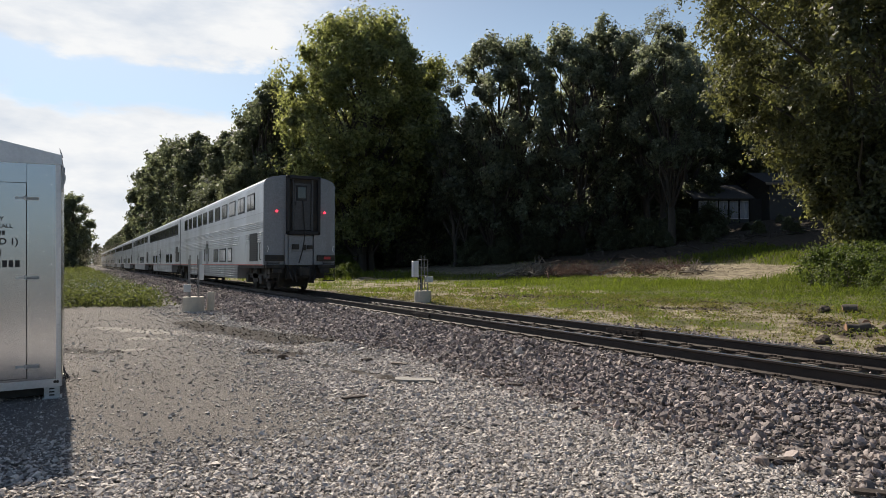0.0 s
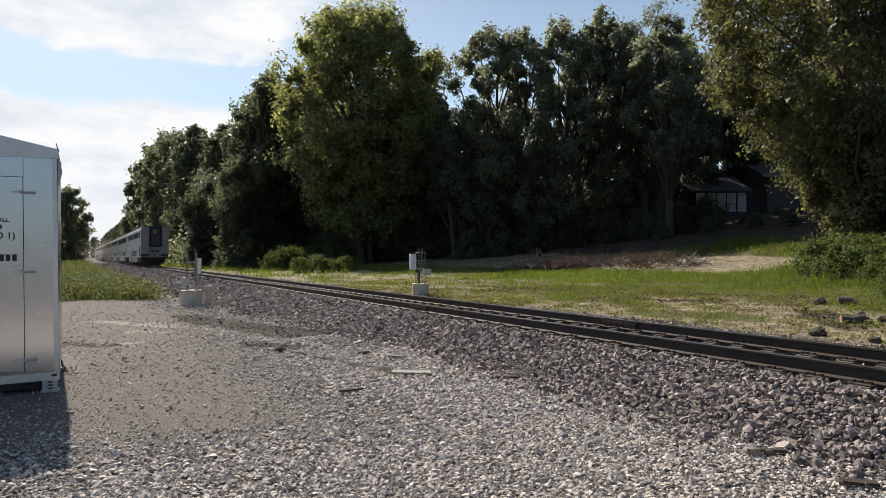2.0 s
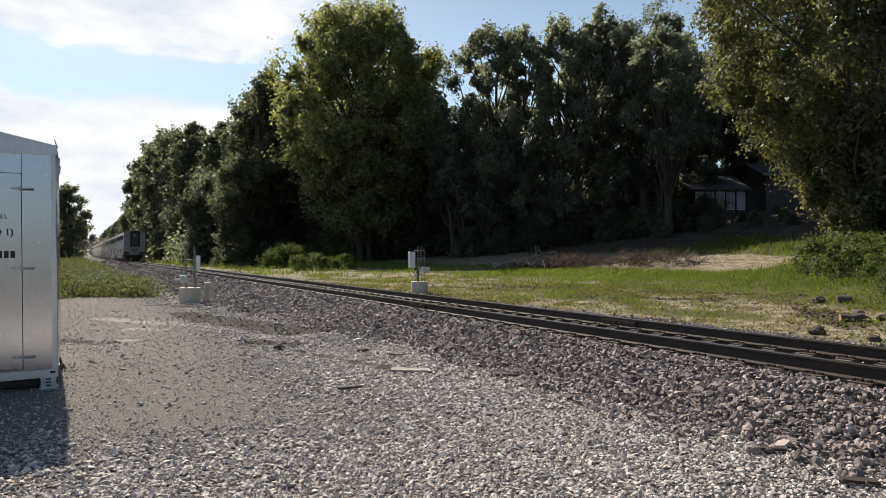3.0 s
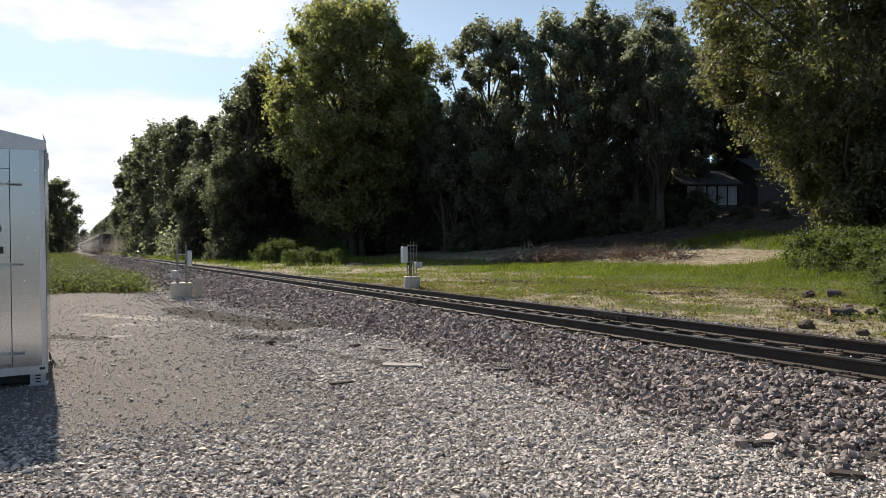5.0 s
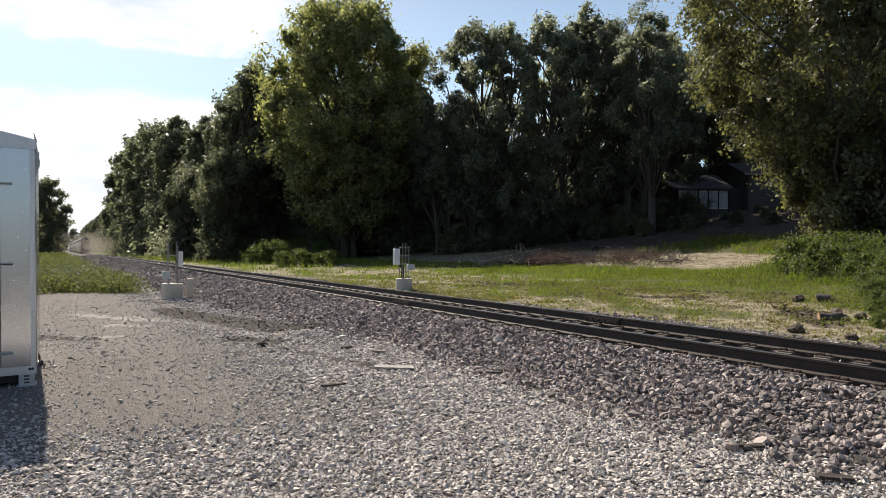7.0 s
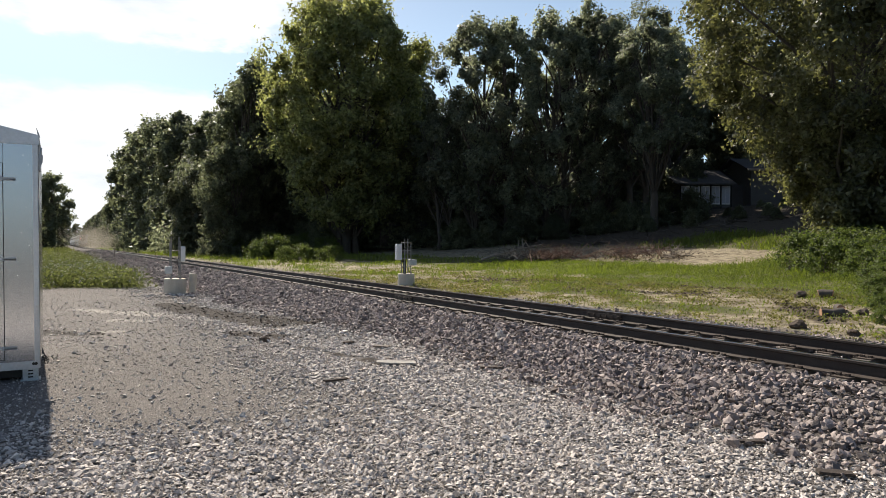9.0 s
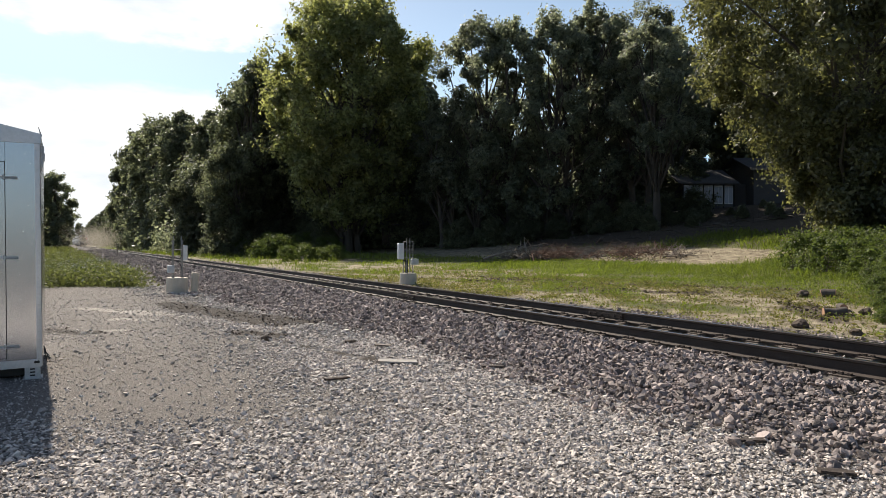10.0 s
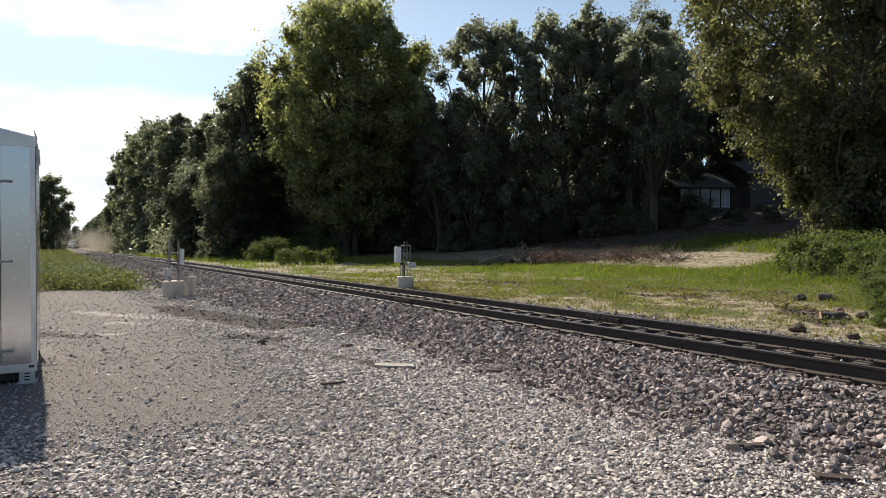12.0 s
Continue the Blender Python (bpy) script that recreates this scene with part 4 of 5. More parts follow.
        same_mesh("brake_hose", mesh_np("brake_hose", v, f, [M_RUBBER], smooth=True), car, None, "black brake hose")
    part("pilot_plate", boxes((-0.6, 0.6, 0.05, 0.2, 0.55, 1.12)), M_IRON, car)


def make_car(i, kind_of):
    car = thing("passenger_car", ("stainless double-deck passenger car with red tail lamps at its end" if i == 0 else "stainless double-deck passenger car coupled in the train"),
                "train car", (TRACK, 27.43 + CAR * i, RAIL), "cars of the passenger train")
    car_body(car)
    if kind_of == "coach":
        for k in range(11):
            window_pair(car, 2.35 + 2.04 * k, 3.53, 4.28, 1.42)
        lower = ((7.0, 1.0, 1), (8.9, 1.7, 2), (10.9, 1.3, 2))
    else:
        for k in range(14):
            window_pair(car, 2.0 + 1.66 * k, 3.40, 4.25, 1.55)
        lower = ((5.6, 1.2, 1), (8.0, 2.0, 2), (17.5, 1.4, 1), (20.0, 1.4, 1))
    for y, w, p in lower:
        window_pair(car, y, 1.26, 1.98, w, p)
    # fluted belts and skirts
    for s in (-1, 1):
        for a, b in ((0.25, 1.0), (2.7, 3.4), (4.75, 13.2), (14.3, 25.3)):
            part("fluted_belt", flutes(bmesh.new(), s, a, b, 2.05, 2.52), M_STEEL, car, "horizontal fluted steel belt")
        part("fluted_belt", flutes(bmesh.new(), s, 0.25, 25.3, 2.66, 2.98, 0.064), M_STEEL, car, "horizontal fluted steel belt")
        part("fluted_skirt", flutes(bmesh.new(), s, 5.3, 20.6, 0.50, 1.06, 0.095, 1.525), M_STEEL_END, car, "fluted lower skirt")
    part("skirt", boxes((-1.52, 1.52, 5.2, 20.7, 0.46, 1.118)), M_STEEL_END, car, "dusty lower side skirt", 0.01)
    panels("stripe", 0.2, 25.4, 1.105, 1.150, 0.006, M_RED, car, "thin red stripe")
    part("floor_sill", boxes((-1.5, 1.5, 0.1, 5.2, 0.98, 1.118)), M_IRON, car)
    part("floor_sill", boxes((-1.5, 1.5, 20.7, 25.5, 0.98, 1.118)), M_IRON, car)
    panels("belt_line", 0.2, 25.4, 3.30, 3.315, 0.004, M_STEEL_END, car)
    panels("gutter", 0.1, 25.5, 4.50, 4.53, -0.012, M_ROOF, car, "", 0.0, 1.56)
    # louvred grille, doors, handrail
    gr = panels("grille", 1.05, 2.55, 1.28, 2.50, 0.012, M_RUBBER, car, "black louvred grille", 0.008)
    for k in range(13):
        panels("louvre", 1.12, 2.48, 1.33 + 0.088 * k, 1.355 + 0.088 * k, 0.035, M_IRON, gr)
    panels("access_panel", 3.45, 4.65, 1.2, 2.5, 0.008, M_STEEL, car, "flat steel access panel", 0.004)
    d = panels("side_door", 13.35, 14.25, 1.14, 2.55, 0.006, M_STEEL_END, car, "grey boarding door", 0.004)
    panels("door_pane", 13.6, 14.0, 1.75, 2.35, 0.012, M_WINDOW, d)
    panels("hatch", 15.6, 16.7, 0.62, 1.95, 0.028, M_STEEL_END, car, "dull steel hatch", 0.004)
    for y in (0.45, 13.1, 14.5):
        for s in (-1, 1):
            bm = rod(bmesh.new(), (s * 1.60, y, 1.35), (s * 1.60, y, 2.05), 0.018, None, 6)
            for z in (1.35, 2.05):
                rod(bm, (s * 1.54, y, z), (s * 1.60, y, z), 0.018, None, 6)
            part("handrail", bm, M_IRON, car, "dark grab rail")
    bm = boxes((-1.2, 1.2, 0.4, 1.2, 0.55, 0.98), (-1.25, 1.25, 20.9, 21.3, 0.5, 0.98), (-0.5, 0.5, 0.2, 25.5, 0.75, 0.98))
    part("underframe", bm, M_IRON, car, "black underframe boxes")
    # plain dark boxes added underneath: close the see-through gap, stand for deep shade
    part("underfloor_filler", boxes((-1.05, 1.05, 0.5, 5.0, 0.62, 0.97)), M_IRON, car, "dark box added to fill the shaded underfloor", 0.02)
    part("underfloor_filler", boxes((-1.05, 1.05, 20.8, 25.2, 0.62, 0.97)), M_IRON, car, "dark box added to fill the shaded underfloor", 0.02)
    part("wheel_gap_filler", boxes((-0.62, 0.62, 1.3, 5.3, 0.16, 0.6)), M_IRON, car, "dark box added to fill the shade between the wheels", 0.03)
    part("wheel_gap_filler", boxes((-0.62, 0.62, 20.5, 24.5, 0.16, 0.6)), M_IRON, car, "dark box added to fill the shade between the wheels", 0.03)
    bogie(car, 3.3)
    bogie(car, 22.5)
    if i:
        part("gangway", boxes((-0.62, 0.82, -0.25, 0.03, 2.3, 4.88)), M_RUBBER, car, "black gangway bellows", 0.03)
    return car


CARS = []
for i in range(9):
    if i < 3:
        CARS.append(make_car(i, "coach" if i in (0, 2) else "lounge"))
        if i == 0:
            equip_end(CARS[0])
    else:
        c = copy_thing(CARS[1 if i % 2 else 2], pose(TRACK, 27.43 + CAR * i, RAIL))
        CARS.append(c)

SPEED = 29.76


def motions():
    for i, c in enumerate(CARS):
        y = 27.43 + CAR * i
        walk(c, [(t, pose(TRACK, y + SPEED * t, RAIL)) for t in (0.0, 3.0, 6.0, 9.0, 12.0)])
    for d, y in zip(DUST, (235, 165)):
        walk(d, [(0.0, pose(d.location.x, y, 0.1)), (6.0, pose(d.location.x - 0.2, y + 3.5, 0.25)), (12.0, pose(d.location.x - 0.4, y + 6, 0.4))])
        


# ---- trees ----
def leaf_cards(p, out, size, stretch, droop):
    """Folded leaf sprays (two triangles each) at places p, facing roughly outwards."""
    n = len(p)
    nrm = out + rng.normal(0, 0.55, (n, 3)) + np.array([0, 0, 0.35])
    nrm /= np.linalg.norm(nrm, axis=1, keepdims=True) + 1e-9
    ax = np.cross(nrm, rng.normal(0, 1, (n, 3)))
    ax /= np.linalg.norm(ax, axis=1, keepdims=True) + 1e-9
    ax[:, 2] -= droop
    ax /= np.linalg.norm(ax, axis=1, keepdims=True) + 1e-9
    sd = np.cross(nrm, ax)
    s = (size * rng.uniform(0.6, 1.35, n))[:, None]
    a = p - ax * s * 0.5
    b = p + ax * s * 0.5
    w = s * 0.5 / stretch
    c = p + sd * w + nrm * s * 0.12 - ax * s * 0.08
    d = p - sd * w + nrm * s * 0.12 - ax * s * 0.08
    v = np.stack([a, c, b, d], 1).reshape(-1, 3)
    i = 4 * np.arange(n)[:, None]
    f = np.concatenate([i + np.array([[0, 2, 1]]), i + np.array([[0, 3, 2]])], 1).reshape(-1, 3)
    return v, f


def leaf_chips(p, out, size, stretch, droop):
    """Single pointed leaves (one triangle each) at places p, for trees that stay far off."""
    n = len(p)
    nrm = out + rng.normal(0, 0.6, (n, 3)) + np.array([0, 0, 0.35])
    nrm /= np.linalg.norm(nrm, axis=1, keepdims=True) + 1e-9
    ax = np.cross(nrm, rng.normal(0, 1, (n, 3)))
    ax[:, 2] -= droop * 0.5
    ax /= np.linalg.norm(ax, axis=1, keepdims=True) + 1e-9
    sd = np.cross(nrm, ax)
    s = (size * rng.uniform(0.6, 1.4, n))[:, None]
    v = np.stack([p - ax * s * 0.45 - sd * s * 0.5 / stretch, p - ax * s * 0.45 + sd * s * 0.5 / stretch, p + ax * s * 0.55], 1).reshape(-1, 3)
    return v, np.arange(3 * n).reshape(-1, 3)


def tree_meshes(seed, height, radius, low, blobs, per, leaf, stretch, droop, mat, trunks=1, blob=0.2, lean=0.0, envelope=None, cards=False, fill=0.35, limbs=2):
    """Trunk with limbs, and a crown of leaf sprays in uneven clumps, both at the tree's foot."""
    r = random.Random(seed)
    shape = envelope or (lambda h: math.sin(math.pi * min(1, max(0, 0.12 + 0.86 * h))) ** 0.6)
    ends, vs, fs, o = [], [], [], 0

    def add(path, radii, sides=6):
        nonlocal o
        v, f = tube(path, radii, sides)
        vs.extend(v); fs.extend([tuple(k + o for k in q) for q in f]); o += len(v)
    stems = []
    for t in range(trunks):
        a = r.uniform(0, 6.28)
        x0, y0 = (0.0, 0.0) if trunks == 1 else (0.9 * math.cos(a), 0.9 * math.sin(a))
        bx, by = r.uniform(-0.12, 0.12) * height + lean * height, r.uniform(-0.12, 0.12) * height
        path = [Vector((x0 + bx * s * s + r.uniform(-0.15, 0.15) * (s > 0), y0 + by * s * s + r.uniform(-0.15, 0.15) * (s > 0), height * 0.88 * s - 0.3)) for s in (0, 0.08, 0.2, 0.35, 0.5, 0.65, 0.8, 1.0)]
        R = height * 0.018 / (trunks ** 0.3)
        add(path, [R * 1.5, R * 1.1, R, R * 0.85, R * 0.65, R * 0.45, R * 0.28, R * 0.08], 8)
        stems.append(path)
    centres = []
    for k in range(blobs):
        h = low + (1 - low) * (k + r.random()) / blobs
        hh = (h - low) / (1 - low)
        rad = radius * shape(hh) * (fill + (1 - fill) * math.sqrt(r.random())) * r.uniform(0.88, 1.08)
        a = r.uniform(0, 6.28) + k * 2.4
        c = Vector((rad * math.cos(a) + lean * height * h * h, rad * math.sin(a), height * h))
        centres.append((c, radius * blob * r.choice((0.5, 0.75, 1.0, 1.0, 1.4))))
        st = r.choice(stems)
        j = max(1, min(6, int((h * 0.72) * 8)))
        b0 = st[j]
        mid = (b0 + c) / 2 + Vector((r.uniform(-.5, .5), r.uniform(-.5, .5), r.uniform(0.0, 0.6)))
        q = height * 0.005
        if k % limbs == 0 or k < 8:
            add([b0, mid, c], [q * 1.3, q * 0.8, q * 0.2], 5)
    trunk = mesh_np("trunk", vs, fs, [M_BARK], smooth=True)
    # leaves sit round twig tips, the twig tips round each clump
    P, O, tips = [], [], 11
    for c, b in centres:
        d = rng.normal(0, 1, (tips, 3))
        d /= np.linalg.norm(d, axis=1, keepdims=True)
        q = np.array(c)[None] + d * b * rng.uniform(0.3, 1.3, (tips, 1)) * np.array([1.1, 1.1, 0.95])
        n = int(per * r.uniform(0.7, 1.3))
        k = rng.integers(0, tips, n)
        e = rng.normal(0, 1, (n, 3))
        loose = np.where(rng.uniform(0, 1, (n, 1)) < 0.05, 0.42, 0.25)
        P.append(q[k] + e * b * loose * np.array([1, 1, 1.15]))
        O.append(d[k] * 0.7 + e * 0.4)
    P, O = np.concatenate(P), np.concatenate(O)
    P[:, 2] = np.maximum(P[:, 2], 0.05)
    v, f = (leaf_cards if cards else leaf_chips)(P, O, leaf, stretch, droop)
    crown = mesh_np("crown", v, f, [mat])
    return trunk, crown


def plant_tree(meshes, x, y, label, name="tree", size=1.0, tall=1.0, turn=0.0, group="woodland trees", z=None):
    t = thing(name, label, "tree", (x, y, gz(x, y) if z is None else z), group)
    t.matrix_basis = pose(x, y, (gz(x, y) if z is None else z) - 0.05, 0, 0, turn)
    t.scale = (size, size, size * tall)
    same_mesh("trunk", meshes[0], t, None, "grey brown trunk and limbs")
    same_mesh("crown", meshes[1], t, None, "uneven leafy crown")
    return t


def egg(h):
    return max(0.12, (1 - abs(2 * h ** 1.25 - 1) ** 2.6)) ** 0.5 * (0.72 + 0.28 * h)


def tall(h):
    return (0.6 + 0.4 * math.sin(math.pi * h)) * min(1.0, max(0.15, (1 - h) / 0.22)) ** 0.5


def dome(h):
    return float(np.interp(h, (0, 0.12, 0.3, 0.5, 0.7, 0.84, 0.93, 1), (0.42, 0.62, 0.86, 1.0, 0.98, 0.86, 0.66, 0.3)))


def drooping(h):
    return float(np.interp(h, (0, 0.05, 0.12, 0.2, 0.27, 0.33, 0.45, 0.6, 0.73, 0.87, 1), (0.12, 0.28, 0.38, 0.45, 0.56, 0.76, 0.90, 0.95, 1.05, 0.95, 0.4)))


def draped(h):
    return min(1.0, max(0.05, (1 - h) / 0.22)) ** 0.5 * (0.85 + 0.15 * math.cos(9 * h))


BIG = tree_meshes(11, 23.0, 7.25, 0.15, 290, 500, 0.26, 1.05, 0.25, M_LEAF_A, 4, 0.15, envelope=dome, fill=0.4, limbs=3)
WOOD = [tree_meshes(21, 21, 4.7, 0.10, 84, 460, 0.27, 1.1, 0.25, M_LEAF_B, 2, 0.17, envelope=tall, limbs=1),
        tree_meshes(22, 21, 5.0, 0.18, 70, 470, 0.26, 1.2, 0.25, M_LEAF_B, 1, 0.165, envelope=tall),
        tree_meshes(23, 21, 4.5, 0.10, 76, 460, 0.27, 1.1, 0.3, M_LEAF_B, 1, 0.18, 0.03, tall),
        tree_meshes(24, 21, 5.4, 0.36, 60, 420, 0.23, 1.6, 0.25, M_LEAF_B, 2, 0.15, -0.03)]
EDGE = [tree_meshes(61, 21, 4.8, 0.04, 115, 330, 0.34, 1.1, 0.25, M_LEAF_E, 2, 0.18, envelope=tall),
        tree_meshes(62, 21, 5.2, 0.04, 110, 330, 0.34, 1.1, 0.3, M_LEAF_E, 1, 0.18, 0.03, tall)]
FAR = [tree_meshes(51, 21, 4.9, 0.04, 95, 190, 0.56, 1.1, 0.25, M_LEAF_E, 2, 0.24, envelope=tall),
       tree_meshes(52, 21, 5.2, 0.04, 90, 190, 0.56, 1.1, 0.3, M_LEAF_E, 1, 0.24, 0.03, tall)]
SIDE_TREE = tree_meshes(31, 21, 8.3, 0.06, 300, 720, 0.21, 1.6, 0.7, M_LEAF_C, 2, 0.125, -0.02, drooping, False, 0.3, 6)
HIGH = tree_meshes(25, 21, 4.4, 0.40, 75, 480, 0.26, 1.2, 0.25, M_LEAF_B, 1, 0.17, envelope=tall)
BUSH = tree_meshes(41, 2.4, 1.7, 0.05, 34, 120, 0.16, 1.3, 0.3, M_LEAF_D, 3, 0.33, cards=True)
THICKET = tree_meshes(42, 5.0, 3.2, 0.02, 44, 330, 0.24, 1.2, 0.4, M_LEAF_E, 3, 0.32, envelope=lambda h: (1 - h) ** 0.5 + 0.1)
DRAPED = tree_meshes(43, 11.5, 3.3, 0.02, 95, 430, 0.24, 1.2, 0.7, M_LEAF_E, 2, 0.22, envelope=draped)

plant_tree(BIG, 26.3, 65.2, "tall broad sycamore with sunlit yellow-green crown", turn=20, size=1.135)
plant_tree(SIDE_TREE, 33.2, 17.2, "large shade tree with drooping olive leaves at the clearing", turn=40)
plant_tree(HIGH, 44.6, 40.2, "tall slim tree with a high crown before the house", turn=15, size=0.84)
L_DARK, L_EDGE = "tall dark backlit woodland tree behind the clearing", "leafy tree in the wood along the track"
# wood behind the clearing: x, y, kind, size, turn
for i, (x, y, k, s, a) in enumerate((
        (31.5, 75, 3, 0.90, 10), (36.0, 73, 0, 1.10, 80), (35, 54, 1, 1.02, 130), (38, 52.5, 2, 0.98, 190), (41, 49, 0, 0.97, 260), (44, 47.5, 1, 1.0, 310),
        (47.5, 45, 3, 0.97, 30), (46.6, 48.0, 2, 0.97, 75), (59, 51, 1, 0.92, 40), (65, 47, 0, 0.90, 110), (70, 43, 2, 0.82, 15), (63, 55, 2, 0.9, 70), (71, 50, 0, 0.9, 10), (45.5, 23.5, 1, 0.85, 30), (50, 20, 0, 0.9, 70),
        (33.6, 57.5, 3, 0.68, 40), (37.0, 62.5, 2, 0.66, 140), (52, 50.5, 2, 0.92, 60), (56, 48.8, 0, 0.88, 190), (39.5, 57, 3, 0.72, 210), (43, 60, 0, 0.4, 100), (50, 57, 0, 0.42, 170), (57, 54, 2, 0.45, 220), (33, 68, 1, 0.9, 330), (73, 42, 0, 0.6, 15), (73, 32, 1, 0.62, 60),
        (52, 66, 1, 0.42, 30), (62, 60, 0, 0.5, 60), (76, 38, 0, 0.7, 200), (42, 72, 2, 0.45, 10), (74, 25, 2, 0.7, 20), (58, 12, 1, 0.9, 50), (48, 8, 0, 0.85, 150))):
    plant_tree(FAR[k % 2] if y > 62 or x > 62 else WOOD[k], x, y, L_DARK, size=s * 1.01, turn=a)
# wood along the track, growing nearer to it in the distance
for i, (x, y, k, s, a) in enumerate((
        (20.6, 80, 0, 1.15, 30), (22.6, 86, 1, 1.2, 80), (24, 90, 1, 1.2, 0), (27, 78, 0, 0.95, 50), (31, 86, 2, 1.05, 100), (21.5, 112, 0, 1.14, 150), (27, 104, 1, 1.15, 200), (18.8, 128, 2, 1.26, 250), (25, 122, 3, 1.2, 300),
        (17.6, 146, 1, 1.36, 40), (17.8, 163, 0, 1.44, 90), (23, 160, 2, 1.4, 140), (17.6, 180, 2, 1.46, 190), (22, 195, 1, 1.25, 240), (17.8, 208, 0, 1.1, 290), (18, 245, 3, 1.05, 340),
        (18, 280, 2, 0.9, 60), (19, 320, 0, 0.9, 110), (19, 370, 1, 0.9, 160), (19, 430, 2, 0.9, 10), (19, 500, 0, 0.9, 10), (19, 600, 1, 0.9, 70), (14, 700, 2, 1.0, 20), (6, 720, 0, 1.0, 20), (-4, 710, 1, 1.0, 20))):
    plant_tree(FAR[k % 2] if y > 150 or x > 26 else EDGE[k % 2], x, y, L_EDGE, size=s * 0.93, turn=a)
for x, y, s, a in ((16.2, 76, 1.0, 0), (15.2, 92, 0.95, 120), (19.5, 80, 0.8, 220)):
    plant_tree(DRAPED, x, y, "tree smothered in hanging vines beside the track", size=s, turn=a)
# lower leafy edge of that wood
for x, y, s, a in ((20.5, 92, 2.1, 0), (19.5, 103, 2.2, 60), (19.5, 116, 2.3, 120), (19, 132, 2.1, 180), (18, 150, 1.9, 240), (17.5, 172, 1.8, 300), (25, 72, 0.9, 20), (22, 82, 1.0, 90), (31, 71, 0.9, 150),
                   (23.5, 66, 0.55, 0), (20.5, 76, 0.6, 40), (17.0, 196, 1.6, 10), (17, 230, 1.5, 90), (17, 270, 1.5, 30), (17, 330, 1.5, 60)):
    plant_tree(THICKET, x, y, "dense leafy thicket at the edge of the wood", "thicket", s, turn=a, group="thickets")
# undergrowth on the bank behind the clearing
for x, y, s, a in ((47, 38, 0.22, 15), (49, 35, 0.2, 70), (51, 37.5, 0.13, 130), (53, 35, 0.13, 190), (55, 37, 0.13, 250), (57, 36, 0.13, 310), (50, 33, 0.18, 20), (54, 31.5, 0.13, 90), (58, 33, 0.13, 160), (45, 36.5, 0.2, 220), (60, 36, 0.13, 40), (43, 39.5, 0.25, 45), (48, 31, 0.16, 100), (37, 49.5, 0.55, 15), (42, 44.5, 0.5, 75), (46, 41, 0.5, 135), (39.5, 47, 0.4, 255), (44, 42.5, 0.45, 315), (48.5, 39.5, 0.5, 60), (33, 54, 0.5, 100), (35, 51.5, 0.45, 200), (36, 60, 0.9, 0), (40, 55, 0.8, 40), (44, 52, 0.8, 80), (48, 48, 0.75, 120), (46, 56, 1.1, 10), (52, 52, 1.1, 50), (40, 62, 1.1, 90), (56, 46, 0.9, 130), (34, 64, 1.0, 170), (60, 52, 1.3, 30), (37, 69, 2.1, 0), (41, 67, 1.9, 100), (34, 76, 2.3, 200), (47, 63, 1.8, 300), (38, 60, 1.2, 50)):
    plant_tree(THICKET, x, y, "dark undergrowth below the woodland trees", "thicket", s, turn=a, group="thickets")
for x, y, s, a in ((28.0, 15.2, 0.62, 0), (29.2, 15.6, 0.6, 60), (27.6, 13.6, 0.6, 120), (31, 16.2, 0.6, 180), (26.2, 13.0, 0.52, 240), (24.8, 11.4, 0.46, 300), (28.2, 11.8, 0.55, 20), (31, 14.0, 0.6, 70), (22.4, 10.2, 0.45, 10), (20.6, 8.6, 0.4, 50), (25.6, 15.4, 0.62, 90), (24.4, 13.7, 0.55, 130), (24.0, 12.2, 0.5, 170), (22.8, 11.4, 0.42, 210), (20.0, 9.8, 0.30, 30), (18.2, 8.9, 0.25, 80), (16.6, 8.0, 0.2, 140), (15.2, 7.3, 0.17, 200), (13.7, 6.55, 0.15, 260), (19.4, 9.2, 0.24, 20)):
    plant_tree(BUSH, x, y, "bright green leafy bush beside the clearing", "bush", s, turn=a, group="bushes")
for x, y, s, a in ((19.5, 70, 0.95, 0), (21, 71, 0.9, 50), (22.3, 67, 0.9, 100), (24, 66.5, 1.0, 150), (17.5, 75, 0.8, 200), (18.5, 79, 0.9, 250), (16.4, 61.5, 0.7, 20), (17.6, 61.0, 0.85, 70), (15.6, 51.5, 0.5, 110), (16.6, 50.6, 0.55, 160), (17.5, 50.0, 0.42, 210), (18.6, 49.0, 0.5, 260), (22.9, 62.4, 0.75, 210)):
    plant_tree(BUSH, x, y, "sunlit green bush at the foot of the wood", "bush", s, turn=a, group="bushes")
# trees over the meadow beyond the hut
for x, y, k, s, a in ((-1.8, 232, 2, 1.05, 0), (-9, 236, 0, 1.0, 50), (-17, 230, 1, 1.0, 100), (-27, 236, 3, 1.05, 150), (-38, 228, 2, 1.0, 200), (-4, 300, 0, 1.0, 90), (-1.5, 380, 1, 1.0, 80), (-2, 480, 2, 1.0, 0)):
    plant_tree(FAR[k % 2], x, y, "dark tree beyond the meadow", size=s, turn=a)


